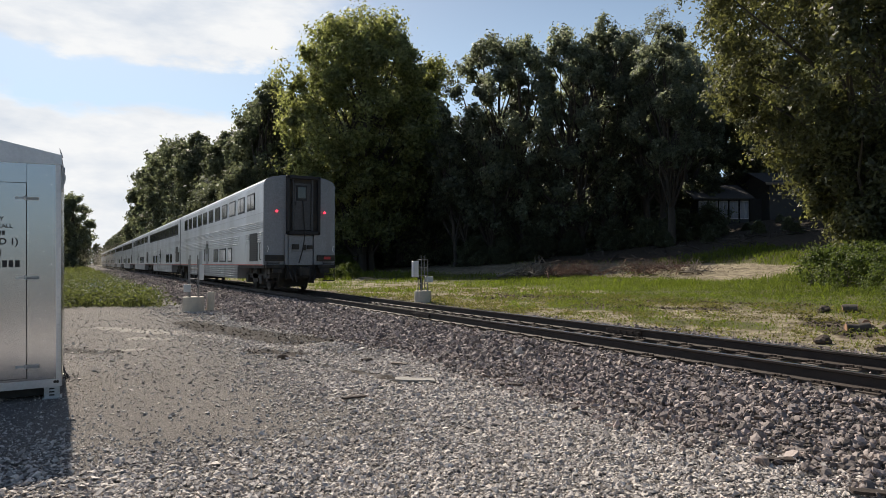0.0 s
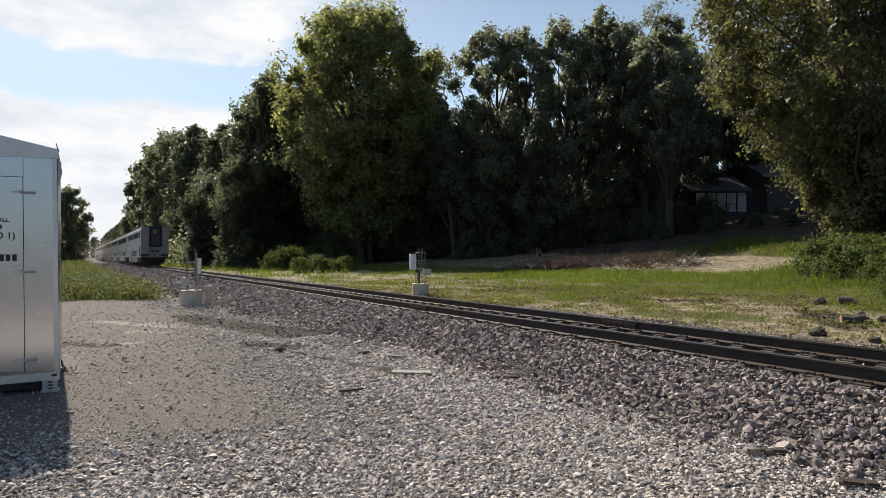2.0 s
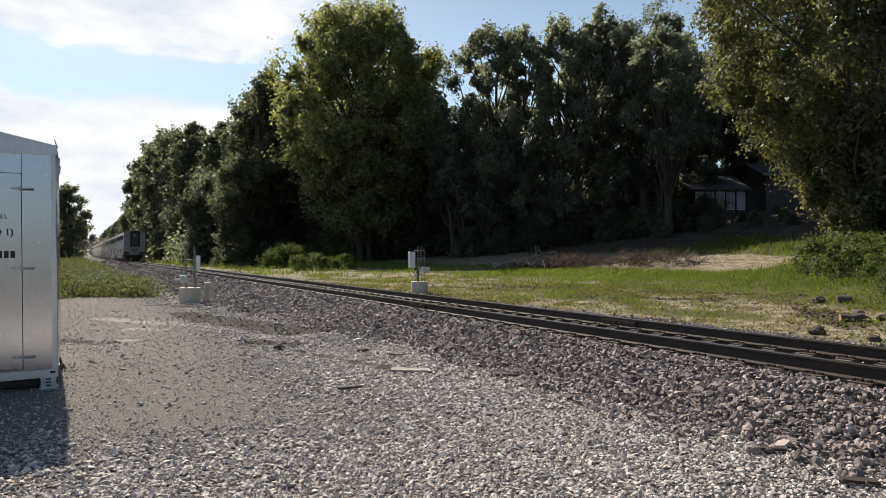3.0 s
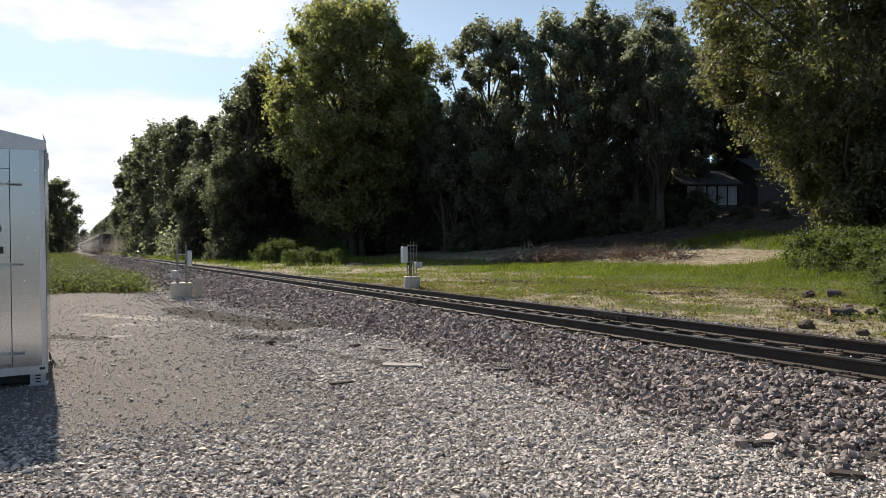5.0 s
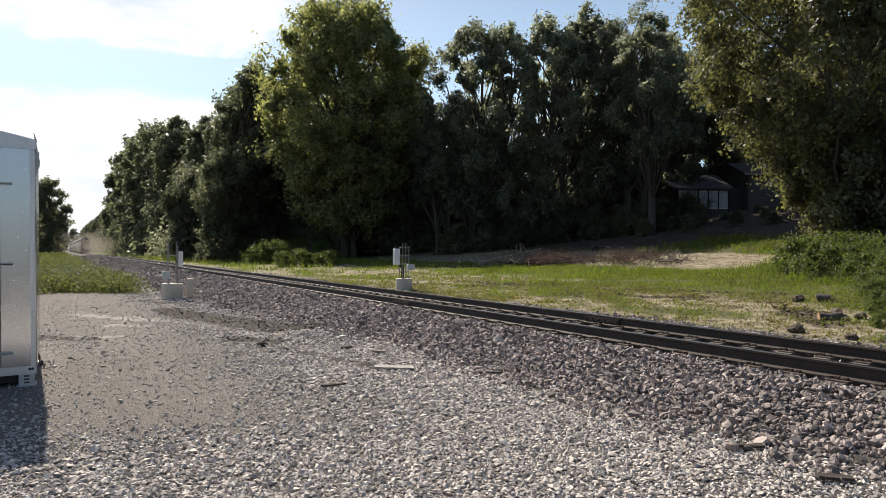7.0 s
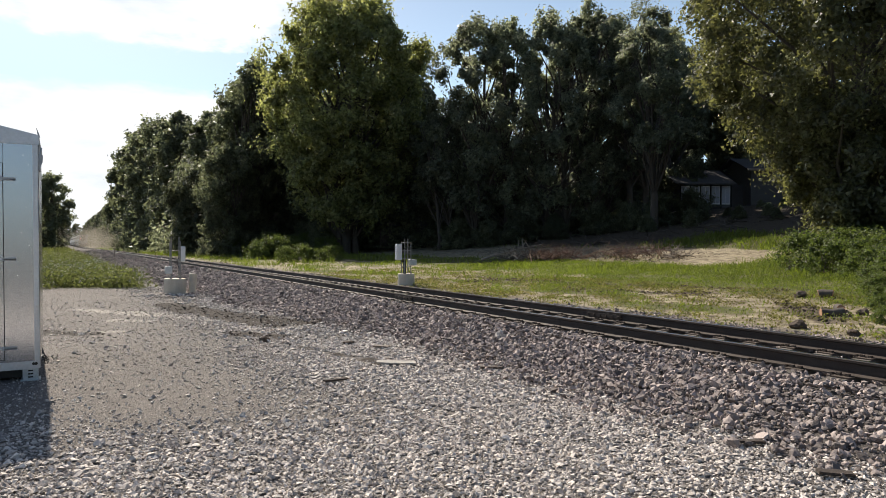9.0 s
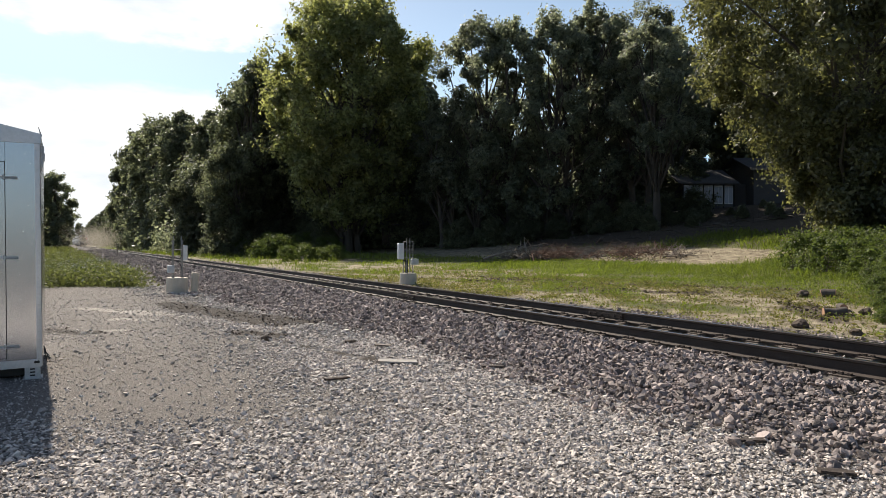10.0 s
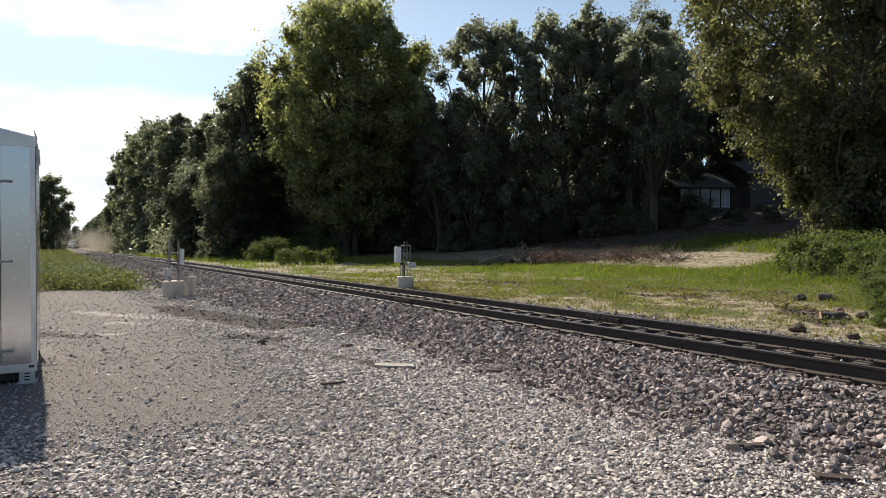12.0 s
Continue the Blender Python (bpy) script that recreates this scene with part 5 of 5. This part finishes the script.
# ---- grass ----
def blades(x, y, h, w, mat, name, label, lean=0.35):
    n = len(x)
    z = ground_z(x, y)
    a = rng.uniform(0, 6.28, n)
    d = np.stack([np.cos(a), np.sin(a), np.zeros(n)], -1)
    b = rng.uniform(0, 6.28, n)
    l = np.stack([np.cos(b), np.sin(b), np.zeros(n)], -1) * (h * rng.uniform(0.1, lean * 2, n))[:, None]
    p = np.stack([x, y, z - 0.02], -1)
    up = np.array([0, 0, 1.0])
    v = np.stack([p - d * w[:, None] / 2, p + d * w[:, None] / 2, p + up * (h * 0.6)[:, None] + l * 0.4 + d * w[:, None] * 0.4, p + up * h[:, None] + l], 1).reshape(-1, 3)
    i = 4 * np.arange(n)[:, None]
    f = np.concatenate([i + np.array([[0, 1, 2]]), i + np.array([[0, 2, 3]])], 1).reshape(-1, 3)
    tagged(new(name, mesh_np(name, v, f, [mat])), label, "grass", kind="stuff")


def make_grass():
    X, Y, Hh, Ww = [], [], [], []

    def sow(n, x0, x1, y0, y1, h, w, only=None):
        x, y = scatter(n, x0, x1, y0, y1, lambda x, y: np.clip(grass_cover(x, y) * (0.55 + 0.45 * wobble(x * 2.3, y * 2.3)), 0, 1) * seen(x, y) * (1 if only is None else only(x, y)))
        X.append(x); Y.append(y); Hh.append(h * rng.uniform(0.5, 1.4, len(x)) * (1 + 0.3 * wobble(x * 3, y * 3))); Ww.append(w * rng.uniform(0.7, 1.3, len(x)))
    sow(90000, 11.2, 26, 3, 30, 0.11, 0.013)
    sow(60000, 11, 36, 20, 62, 0.20, 0.03)
    sow(16000, 10.6, 30, 45, 120, 0.35, 0.07)
    sow(15000, 33, 42, 12, 34, 0.3, 0.035)
    sow(9000, 10.8, 13.8, 90, 260, 0.5, 0.12)
    sow(26000, 22, 36, 8, 24, 0.22, 0.02)
    blades(np.concatenate(X), np.concatenate(Y), np.abs(np.concatenate(Hh)), np.concatenate(Ww), M_GRASS, "grass", "short bright green grass over the track")
    for q in (X, Y, Hh, Ww):
        q.clear()
    sow(26000, -9, 3, 24, 40, 0.30, 0.022)
    sow(20000, -14, 3, 40, 80, 0.42, 0.05)
    sow(14000, -30, 3.4, 80, 240, 0.6, 0.14)
    blades(np.concatenate(X), np.concatenate(Y), np.abs(np.concatenate(Hh)), np.concatenate(Ww), M_WEED, "meadow", "knee-high yellow-green weeds beside the track", 0.25)

    # leafy weeds in clumps, with small white flowers
    P, F, G = [], [], []
    for x0, x1, y0, y1, n, h, sp in ((-9, 2.9, 24, 42, 1250, 0.5, 0.26), (-14, 3, 42, 90, 420, 0.6, 0.5), (11.2, 26, 3, 34, 620, 0.14, 0.25), (22, 36, 8, 26, 120, 0.4, 0.3), (10.8, 14, 34, 110, 200, 0.45, 0.5)):
        x, y = scatter(n * 3, x0, x1, y0, y1, lambda x, y: grass_cover(x, y) * seen(x, y))
        for cx, cy in zip(x[:n], y[:n]):
            k = 46
            hh = h * rng.uniform(0.5, 1.25)
            q = np.stack([cx + rng.normal(0, sp, k), cy + rng.normal(0, sp, k), np.zeros(k)], -1)
            q[:, 2] = ground_z(q[:, 0], q[:, 1]) + hh * rng.uniform(0.05, 1.0, k)
            (P if cx < 4 else G).append(q)
            if cx < 4 and rng.uniform() < 0.7:
                t = q[:9].copy(); t[:, 2] += hh * 0.25
                F.append(t)
    # low ground cover creeping over the bare earth
    x, y = scatter(2600, 10.9, 18, 4.5, 34, lambda x, y: seen(x, y) * (0.25 + 0.75 * smooth(-0.3, 0.6, wobble(x * 2.3 + 2, y * 1.1))))
    k = 30
    c = np.stack([np.repeat(x, k) + rng.normal(0, 0.17, k * len(x)), np.repeat(y, k) + rng.normal(0, 0.17, k * len(x)), np.zeros(k * len(x))], -1)
    c[:, 2] = ground_z(c[:, 0], c[:, 1]) + rng.uniform(0.005, 0.06, len(c))
    v, f = leaf_chips(c, rng.normal(0, 0.4, c.shape) + np.array([0, 0, 1.0]), 0.05, 1.2, 0.0)
    tagged(new("ground_cover", mesh_np("ground_cover", v, f, [M_MOSS])), "low yellow-green plants creeping over sandy earth", "plants", kind="stuff")
    P, F, G = np.concatenate(P), np.concatenate(F), np.concatenate(G)
    v, f = leaf_cards(G, rng.normal(0, 1, G.shape), 0.055, 1.5, 0.1)
    tagged(new("weeds", mesh_np("weeds", v, f, [M_GRASS])), "bright green weeds in the rough grass", "weeds", kind="stuff")
    v, f = leaf_cards(P, rng.normal(0, 1, P.shape), 0.11, 1.5, 0.1)
    tagged(new("weeds", mesh_np("weeds", v, f, [M_WEED])), "leafy yellow-green weeds growing in clumps", "weeds", kind="stuff")
    v, f = leaf_cards(F, rng.normal(0, 1, F.shape), 0.05, 1.0, 0.0)
    tagged(new("weed_flowers", mesh_np("weed_flowers", v, f, [M_FLOWER])), "tiny white flowers scattered over the weeds", "flowers", kind="stuff")


make_grass()


# ---- old shed under the trees ----
def make_shed():
    x, y = 33.2, 65.6
    z = gz(x, y) - 0.15
    shed = thing("shed", "dark weathered plank shed with a rusty tin roof under trees", "shed", (x, y, z), turn=-29)
    w, d, h, rise = 5.0, 4.2, 2.7, 1.3
    for k in range(24):
        part("plank", boxes((-w / 2 + k * w / 24 + 0.01, -w / 2 + (k + 1) * w / 24 - 0.01, -d / 2, -d / 2 + 0.03, 0.0, h)), M_SPLINTER, shed) if not 8 <= k <= 14 else None
    part("side_wall", boxes((-w / 2, -w / 2 + 0.04, -d / 2 + 0.03, d / 2, 0, h)), M_SPLINTER, shed)
    part("side_wall", boxes((w / 2 - 0.04, w / 2, -d / 2 + 0.03, d / 2, 0, h)), M_SPLINTER, shed)
    part("back_wall", boxes((-w / 2, w / 2, d / 2 - 0.04, d / 2, 0, h)), M_SPLINTER, shed)
    # black panel just inside the opening stands for the darkness within
    part("doorway_shade_panel", boxes((-w / 2 + 8 * w / 24, -w / 2 + 15 * w / 24, -d / 2 + 0.4, -d / 2 + 0.43, 0, h)), M_GAP, shed, "black panel in the doorway, standing for the unlit inside")
    n = 46
    for s, name in ((-1, "front_slope"), (1, "back_slope")):
        bm = bmesh.new()
        rows = []
        for k in range(n * 2 + 1):
            u = -w / 2 - 0.3 + (w + 0.6) * k / (2 * n)
            zz = 0.03 * (k % 2)
            rows.append((bm.verts.new((u, 0, h + rise + zz)), bm.verts.new((u, s * (d / 2 + 0.35), h - 0.15 + zz))))
        for a, b in zip(rows, rows[1:]):
            bm.faces.new((a[0], b[0], b[1], a[1]))
        part(name, bm, M_SHEDROOF, shed, "rusty corrugated roof sheets")


make_shed()


# ---- house on the bank ----
def make_house():
    x, y = 58.7, 41.8
    z = 5.0
    house = thing("house", "low grey house with white window bays half hidden by trees", "house", (x, y, z), turn=-29)
    # porch with pale panels between dark posts, local x along the front
    h0 = 0.2
    part("foundation", boxes((-6.3, 6.6, 0.0, 7.0, -1.5, h0)), M_CONCRETE, house)
    part("back_wall", boxes((-6.2, 6.5, 1.2, 6.8, h0, 3.0)), M_SIDING, house)
    for k in range(5):
        xa = -6.0 + k * 1.02
        w = part("window", boxes((xa + 0.06, xa + 0.96, 0.05, 0.12, 0.90, 2.72)), M_WHITE, house, "white framed porch window", 0.01)
        part("pane", boxes((xa + 0.12, xa + 0.49, 0.035, 0.05, 1.0, 2.62)), M_CURTAIN, w, "pale drawn blind")
        part("pane", boxes((xa + 0.53, xa + 0.90, 0.035, 0.05, 1.0, 2.62)), M_CURTAIN, w, "pale drawn blind")
    for k in range(6):
        xa = -6.03 + k * 1.02
        part("porch_post", boxes((xa, xa + 0.10, -0.02, 0.14, h0, 2.8)), M_GAP, house, "dark porch post", 0.008)
    part("porch_apron", boxes((-6.0, -0.9, 0.03, 0.14, h0, 0.89)), M_SIDING, house)
    part("gutter", boxes((-6.4, -0.6, -0.35, -0.25, 2.78, 2.9)), M_SHINGLE, house)

    def slope(name, pts, th=0.12, mat=M_SHINGLE):
        bm = bmesh.new()
        a = [bm.verts.new(p) for p in pts]
        b = [bm.verts.new((p[0], p[1], p[2] - th)) for p in pts]
        bm.faces.new(a); bm.faces.new(b[::-1])
        for i in range(4):
            j = (i + 1) % 4
            bm.faces.new((a[j], a[i], b[i], b[j]))
        bmesh.ops.recalc_face_normals(bm, faces=list(bm.faces))
        part(name, bm, mat, house, "dark shingle roof slope")
    slope("roof", [(-6.6, -0.4, 2.95), (-0.5, -0.4, 2.95), (-0.5, 3.6, 4.7), (-6.6, 3.6, 4.7)])
    slope("roof", [(-6.6, 7.4, 2.95), (-0.5, 7.4, 2.95), (-0.5, 3.6, 4.7), (-6.6, 3.6, 4.7)])
    # right wing with a small window
    part("wing_wall", boxes((0.9, 6.2, -0.4, 6.5, h0, 4.4)), M_SIDING, house, "grey siding wall")
    wn = part("window", boxes((3.1, 3.75, -0.47, -0.405, 3.15, 4.0)), M_WHITE, house, "small white framed window", 0.01)
    part("pane", boxes((3.2, 3.65, -0.485, -0.47, 3.26, 3.89)), M_WINDOW, wn)
    slope("roof", [(0.3, -0.9, 4.4), (6.7, -0.9, 4.4), (6.7, 3.0, 5.9), (0.3, 3.0, 5.9)])
    slope("roof", [(0.3, 7.0, 4.4), (6.7, 7.0, 4.4), (6.7, 3.0, 5.9), (0.3, 3.0, 5.9)])
    bm = bmesh.new()
    for ys in ((-0.4, 6.5),):
        f = [bm.verts.new(p) for p in ((0.9, -0.4, 4.4), (0.9, 6.5, 4.4), (0.9, 3.0, 5.7))]
        bm.faces.new(f)
        g = bmesh.ops.extrude_face_region(bm, geom=list(bm.faces))
        bmesh.ops.translate(bm, verts=[q for q in g["geom"] if isinstance(q, bmesh.types.BMVert)], vec=(0.1, 0, 0))
    part("gable", bm, M_SIDING, house, "grey gable end")
    part("fascia", boxes((0.3, 6.7, -0.96, -0.91, 4.2, 4.42)), M_WOOD, house, "brown fascia board")
    ch = part("chimney", boxes((5.2, 6.2, 2.2, 3.0, 5.0, 7.0)), M_CURTAIN, house, "pale block chimney", 0.02)
    part("chimney_cap", boxes((5.1, 6.3, 2.1, 3.1, 7.005, 7.12)), M_CONCRETE, ch)


make_house()


# ---- brush pile, branches, logs, clods, boards ----
def branch(bm_rows, a, b, r, bend, rnd, twigs=3):
    a, b = Vector(a), Vector(b)
    mid = (a + b) / 2 + Vector((rnd.uniform(-bend, bend), rnd.uniform(-bend, bend), rnd.uniform(0, bend)))
    bm_rows.append(([a, (a + mid) / 2 + Vector((0, 0, bend * .2)), mid, b], [r, r * .85, r * .65, r * .25]))
    for k in range(twigs):
        s = rnd.uniform(0.3, 0.95)
        p = a.lerp(mid, min(1, s * 2)) if s < .5 else mid.lerp(b, s * 2 - 1)
        q = p + Vector((rnd.uniform(-.7, .7), rnd.uniform(-.7, .7), rnd.uniform(0.0, .7)))
        bm_rows.append(([p, (p + q) / 2 + Vector((0, 0, .05)), q], [r * .4, r * .3, r * .1]))


def tubes_mesh(name, rows, mat, sides=5):
    vs, fs, o = [], [], 0
    for path, rad in rows:
        v, f = tube(path, rad, sides)
        vs += v; fs += [tuple(k + o for k in q) for q in f]; o += len(v)
    return mesh_np(name, vs, fs, [mat], smooth=True)


def make_brush():
    rnd = random.Random(9)
    pile = thing("brush_pile", "long heap of dead branches and reddish twigs on bare earth", "brush pile", (0, 0, 0))
    for cx, cy, n, ln, hh, mat, nm in ((24.4, 33.4, 34, 1.8, 0.75, M_BARK, "deadfall"), (25.2, 30.8, 70, 1.1, 0.85, M_TWIG, "brush"), (26.0, 29.3, 46, 1.0, 0.8, M_TWIG, "brush"),
                                       (24.8, 32.2, 22, 1.7, 0.7, M_DEADWOOD, "deadfall"), (28.3, 27.0, 74, 1.1, 0.95, M_TWIG, "brush"), (27.9, 27.6, 20, 1.4, 0.8, M_BARK, "deadfall"),
                                       (29.6, 26.0, 20, 1.2, 0.5, M_DEADWOOD, "deadfall")):
        rows = []
        for k in range(n):
            a = rnd.uniform(0, 6.28)
            p = Vector((cx + rnd.gauss(0, 0.7), cy + rnd.gauss(0, 0.7), 0))
            p.z = gz(p.x, p.y) + rnd.uniform(0.0, hh * 0.4)
            q = p + Vector((math.cos(a) * ln * rnd.uniform(.5, 1), math.sin(a) * ln * rnd.uniform(.5, 1), rnd.uniform(-0.1, hh * 0.45)))
            q.z = max(q.z, gz(q.x, q.y) + 0.03)
            branch(rows, p, q, rnd.uniform(0.02, 0.065) if mat is M_DEADWOOD else rnd.uniform(0.012, 0.03), 0.25, rnd, 4)
        tagged(same_mesh(nm, tubes_mesh(nm, rows, mat), pile), kind="stuff")
    # one long bleached limb slanting up
    rows = []
    branch(rows, (22.9, 34.4, gz(22.9, 34.4) + .2), (25.9, 32.0, gz(25.9, 32.0) + 1.05), 0.085, 0.25, rnd, 5)
    same_mesh("long_limb", tubes_mesh("long_limb", rows, M_DEADWOOD, 7), pile, None, "long bleached limb")
    # scattered sticks and fallen limbs on the shaded bank
    for k in range(44):
        x, y = rnd.uniform(34, 57), 0
        y = 66 - 0.72 * x + rnd.uniform(-5, 6)
        rows = []
        a = rnd.uniform(0, 3.14)
        L2 = rnd.uniform(1.0, 2.8)
        xb, yb = x + L2 * math.cos(a), y + L2 * math.sin(a)
        branch(rows, (x, y, gz(x, y) + .04), (xb, yb, gz(xb, yb) + rnd.uniform(.05, .5)), rnd.uniform(.03, .09), .2, rnd, 4)
        tagged(new("fallen_branch", tubes_mesh("fallen_branch", rows, M_BARK)), "grey fallen branch on the shaded bank", "branch", "fallen branches")


make_brush()


def lump(name, label, category, x, y, size, mat, flat=0.6, group="", seed=0, turn=0):
    bm = bmesh.new()
    bmesh.ops.create_icosphere(bm, subdivisions=3, radius=1.0)
    for v in bm.verts:
        n = noise.noise(v.co * 1.3 + Vector((seed, x, y))) * 0.45 + noise.noise(v.co * 3.1 + Vector((y, seed, x))) * 0.2
        v.co *= 1 + n
        v.co = Vector((v.co.x * size[0], v.co.y * size[1], v.co.z * size[2] * flat))
    ob = part(name, bm, mat, None)
    ob.matrix_basis = pose(x, y, gz(x, y) + size[2] * flat * 0.45, 0, 0, turn)
    return tagged(ob, label, category, group)


def log(x, y, length, r, turn, label, tilt=0):
    t = thing("log", label, "log", (x, y, gz(x, y) + r * 0.8), "cut logs")
    t.matrix_basis = pose(x, y, gz(x, y) + r * 0.8, 0, tilt, turn)
    rnd = random.Random(int(x * 10))
    path = [Vector((length * (s - 0.5), rnd.uniform(-.02, .02), rnd.uniform(-.02, .02))) for s in (0, .25, .5, .75, 1)]
    v, f = tube(path, [r * rnd.uniform(.92, 1.08) for _ in path], 12)
    same_mesh("bark", mesh_np("bark", v, f, [M_BARK], smooth=True), t, None, "rough brown bark")
    for s in (0, 1):
        bm = bmesh.new()
        vs = [bm.verts.new(p) for p in v[-12:]] if s else [bm.verts.new(p) for p in v[:12]]
        fc = bm.faces.new(vs)
        g = bmesh.ops.extrude_face_region(bm, geom=[fc])
        bmesh.ops.translate(bm, verts=[q for q in g["geom"] if isinstance(q, bmesh.types.BMVert)], vec=(0.006 if s else -0.006, 0, 0))
        part("cut_end", bm, M_LOGEND, t, "pale sawn end")


log(14.1, 7.8, 0.42, 0.095, -50, "short cut log with a pale sawn end in the grass")
log(14.9, 8.1, 0.36, 0.09, 35, "short cut log lying in rough grass")
log(17.2, 9.7, 0.32, 0.11, -70, "stubby round log in rough grass")
for x, y, s, k in ((11.9, 7.2, 0.12, 1), (11.8, 6.15, 0.10, 2), (14.7, 7.5, 0.11, 3), (16.9, 10.2, 0.14, 4)):
    lump("dirt_clod", "dark clod of earth beside the track", "clod", x, y, (s * 1.3, s, s), M_ROCK, 0.8, "dirt clods", k)
lump("dirt_clod", "small dark clod of earth on the gravel yard", "clod", 2.79, 10.25, (0.085, 0.06, 0.06), M_ROCK, 0.9, "dirt clods", 8)
lump("dirt_clod", "flat dark clod of earth on the gravel yard", "clod", 3.85, 9.4, (0.10, 0.07, 0.04), M_ROCK, 0.9, "dirt clods", 11)
lump("stone", "large pale angular stone on the ballast edge", "stone", 6.0, 8.44, (0.085, 0.07, 0.12), M_GRAVEL, 0.9, "large stones", 5)


def board(x, y, l, w, turn, label, mat, th=0.02, tilt=2):
    bm = bmesh.new()
    n = 6
    rnd = random.Random(int(x * 100))
    top = [bm.verts.new((l * (k / n - .5), w / 2 * rnd.uniform(.7, 1.05), th)) for k in range(n + 1)]
    bot = [bm.verts.new((l * (k / n - .5), -w / 2 * rnd.uniform(.7, 1.05), th)) for k in range(n + 1)]
    bm.faces.new(top + bot[::-1])
    g = bmesh.ops.extrude_face_region(bm, geom=list(bm.faces))
    bmesh.ops.translate(bm, verts=[q for q in g["geom"] if isinstance(q, bmesh.types.BMVert)], vec=(0, 0, -th))
    bmesh.ops.recalc_face_normals(bm, faces=list(bm.faces))
    ob = part("board", bm, mat, None)
    ob.matrix_basis = pose(x, y, gz(x, y) + 0.025, tilt, tilt, turn)
    return tagged(ob, label, "board", "scraps of board")


board(3.73, 7.5, 0.50, 0.17, -25, "broken pale board lying flat on the gravel", M_BOARD)
board(4.13, 8.81, 0.24, 0.12, -40, "broken grey board scrap on the gravel", M_WOOD)
board(2.65, 6.8, 0.30, 0.06, 10, "dark splinter of wood on the gravel", M_SPLINTER)
board(4.58, 6.6, 0.28, 0.07, -20, "dark splinter of wood on the gravel", M_SPLINTER)
board(4.57, 3.12, 0.25, 0.05, -28, "dark splinter of wood on the gravel", M_SPLINTER)
board(4.45, 2.4, 0.22, 0.08, -40, "dark splinter of wood on the gravel", M_SPLINTER)
board(5.75, 9.2, 0.40, 0.05, 30, "dark splinter of wood on the ballast edge", M_SPLINTER)

# a bent vine-hung limb leaning out of the wood, and a short stake by the line
rows = []
base = Vector((14.9, 97.5, gz(14.9, 97.5)))
arc = [base + Vector((-0.46 * k, -0.12 * k, 3.9 * math.sin(min(1.0, k / 7) * 1.75) + 0.0)) for k in range(9)]
tv, tf = tube(arc, [.16, .15, .14, .13, .12, .11, .09, .07, .04], 7)
limb = thing("bent_limb", "bare arching limb draped with vines beside the track", "branch", tuple(base))
same_mesh("limb", mesh_np("limb", [(a - base.x, b - base.y, c - base.z) for a, b, c in tv], tf, [M_DEADWOOD], smooth=True), limb)
pp = np.array([tuple(p - base) for p in arc for _ in range(60)])
pp[:, 2] *= rng.uniform(0.1, 1.02, len(pp))
pp += rng.normal(0, 0.35, pp.shape)
pp[:, 2] = np.maximum(pp[:, 2], 0.05)
v, f = leaf_cards(pp, rng.normal(0, 1, pp.shape), 0.32, 1.3, 0.5)
same_mesh("vines", mesh_np("vines", v, f, [M_LEAF_B]), limb, None, "hanging vine leaves")
stake = part("stake", boxes((-0.06, 0.06, -0.03, 0.03, -0.1, 1.1)), M_WOOD, None, "", 0.01)
stake.matrix_basis = pose(5.1, 78, gz(5.1, 78), 0, 2, 0)
tagged(stake, "short dark wooden stake beside the track", "stake")


# ---- dust hanging over the line where the train has passed: fine flecks, thinning outwards ----
def dust(cx, cy, cz, sx, sy, sz, n, seed):
    r = np.random.default_rng(seed)
    k = 22
    c = r.normal(0, 1, (k, 3)) * np.array([sx, sy, sz * 0.6])
    who = r.integers(0, k, n)
    p = c[who] + np.clip(r.normal(0, 1, (n, 3)), -2, 2) * np.array([sx, sy, sz]) * 0.5
    p[:, 2] = np.abs(p[:, 2] + cz) + 0.15
    fleck = r.normal(0, 1, (n, 3, 3)) * r.uniform(0.014, 0.03, (n, 1, 1))
    v, f = (p[:, None] + fleck).reshape(-1, 3), np.arange(3 * n).reshape(-1, 3)
    ob = new("dust_cloud", mesh_np("dust_cloud", v, f, [M_DUST]))
    ob.matrix_basis = pose(cx, cy, 0.1)
    return tagged(ob, "pale dust hanging over the track behind the train", "dust", kind="stuff")


DUST = [dust(9.4, 235, 2.8, 2.6, 26, 3.2, 80000, 1), dust(8.9, 165, 1.4, 2.0, 20, 1.6, 22000, 2)]

motions()
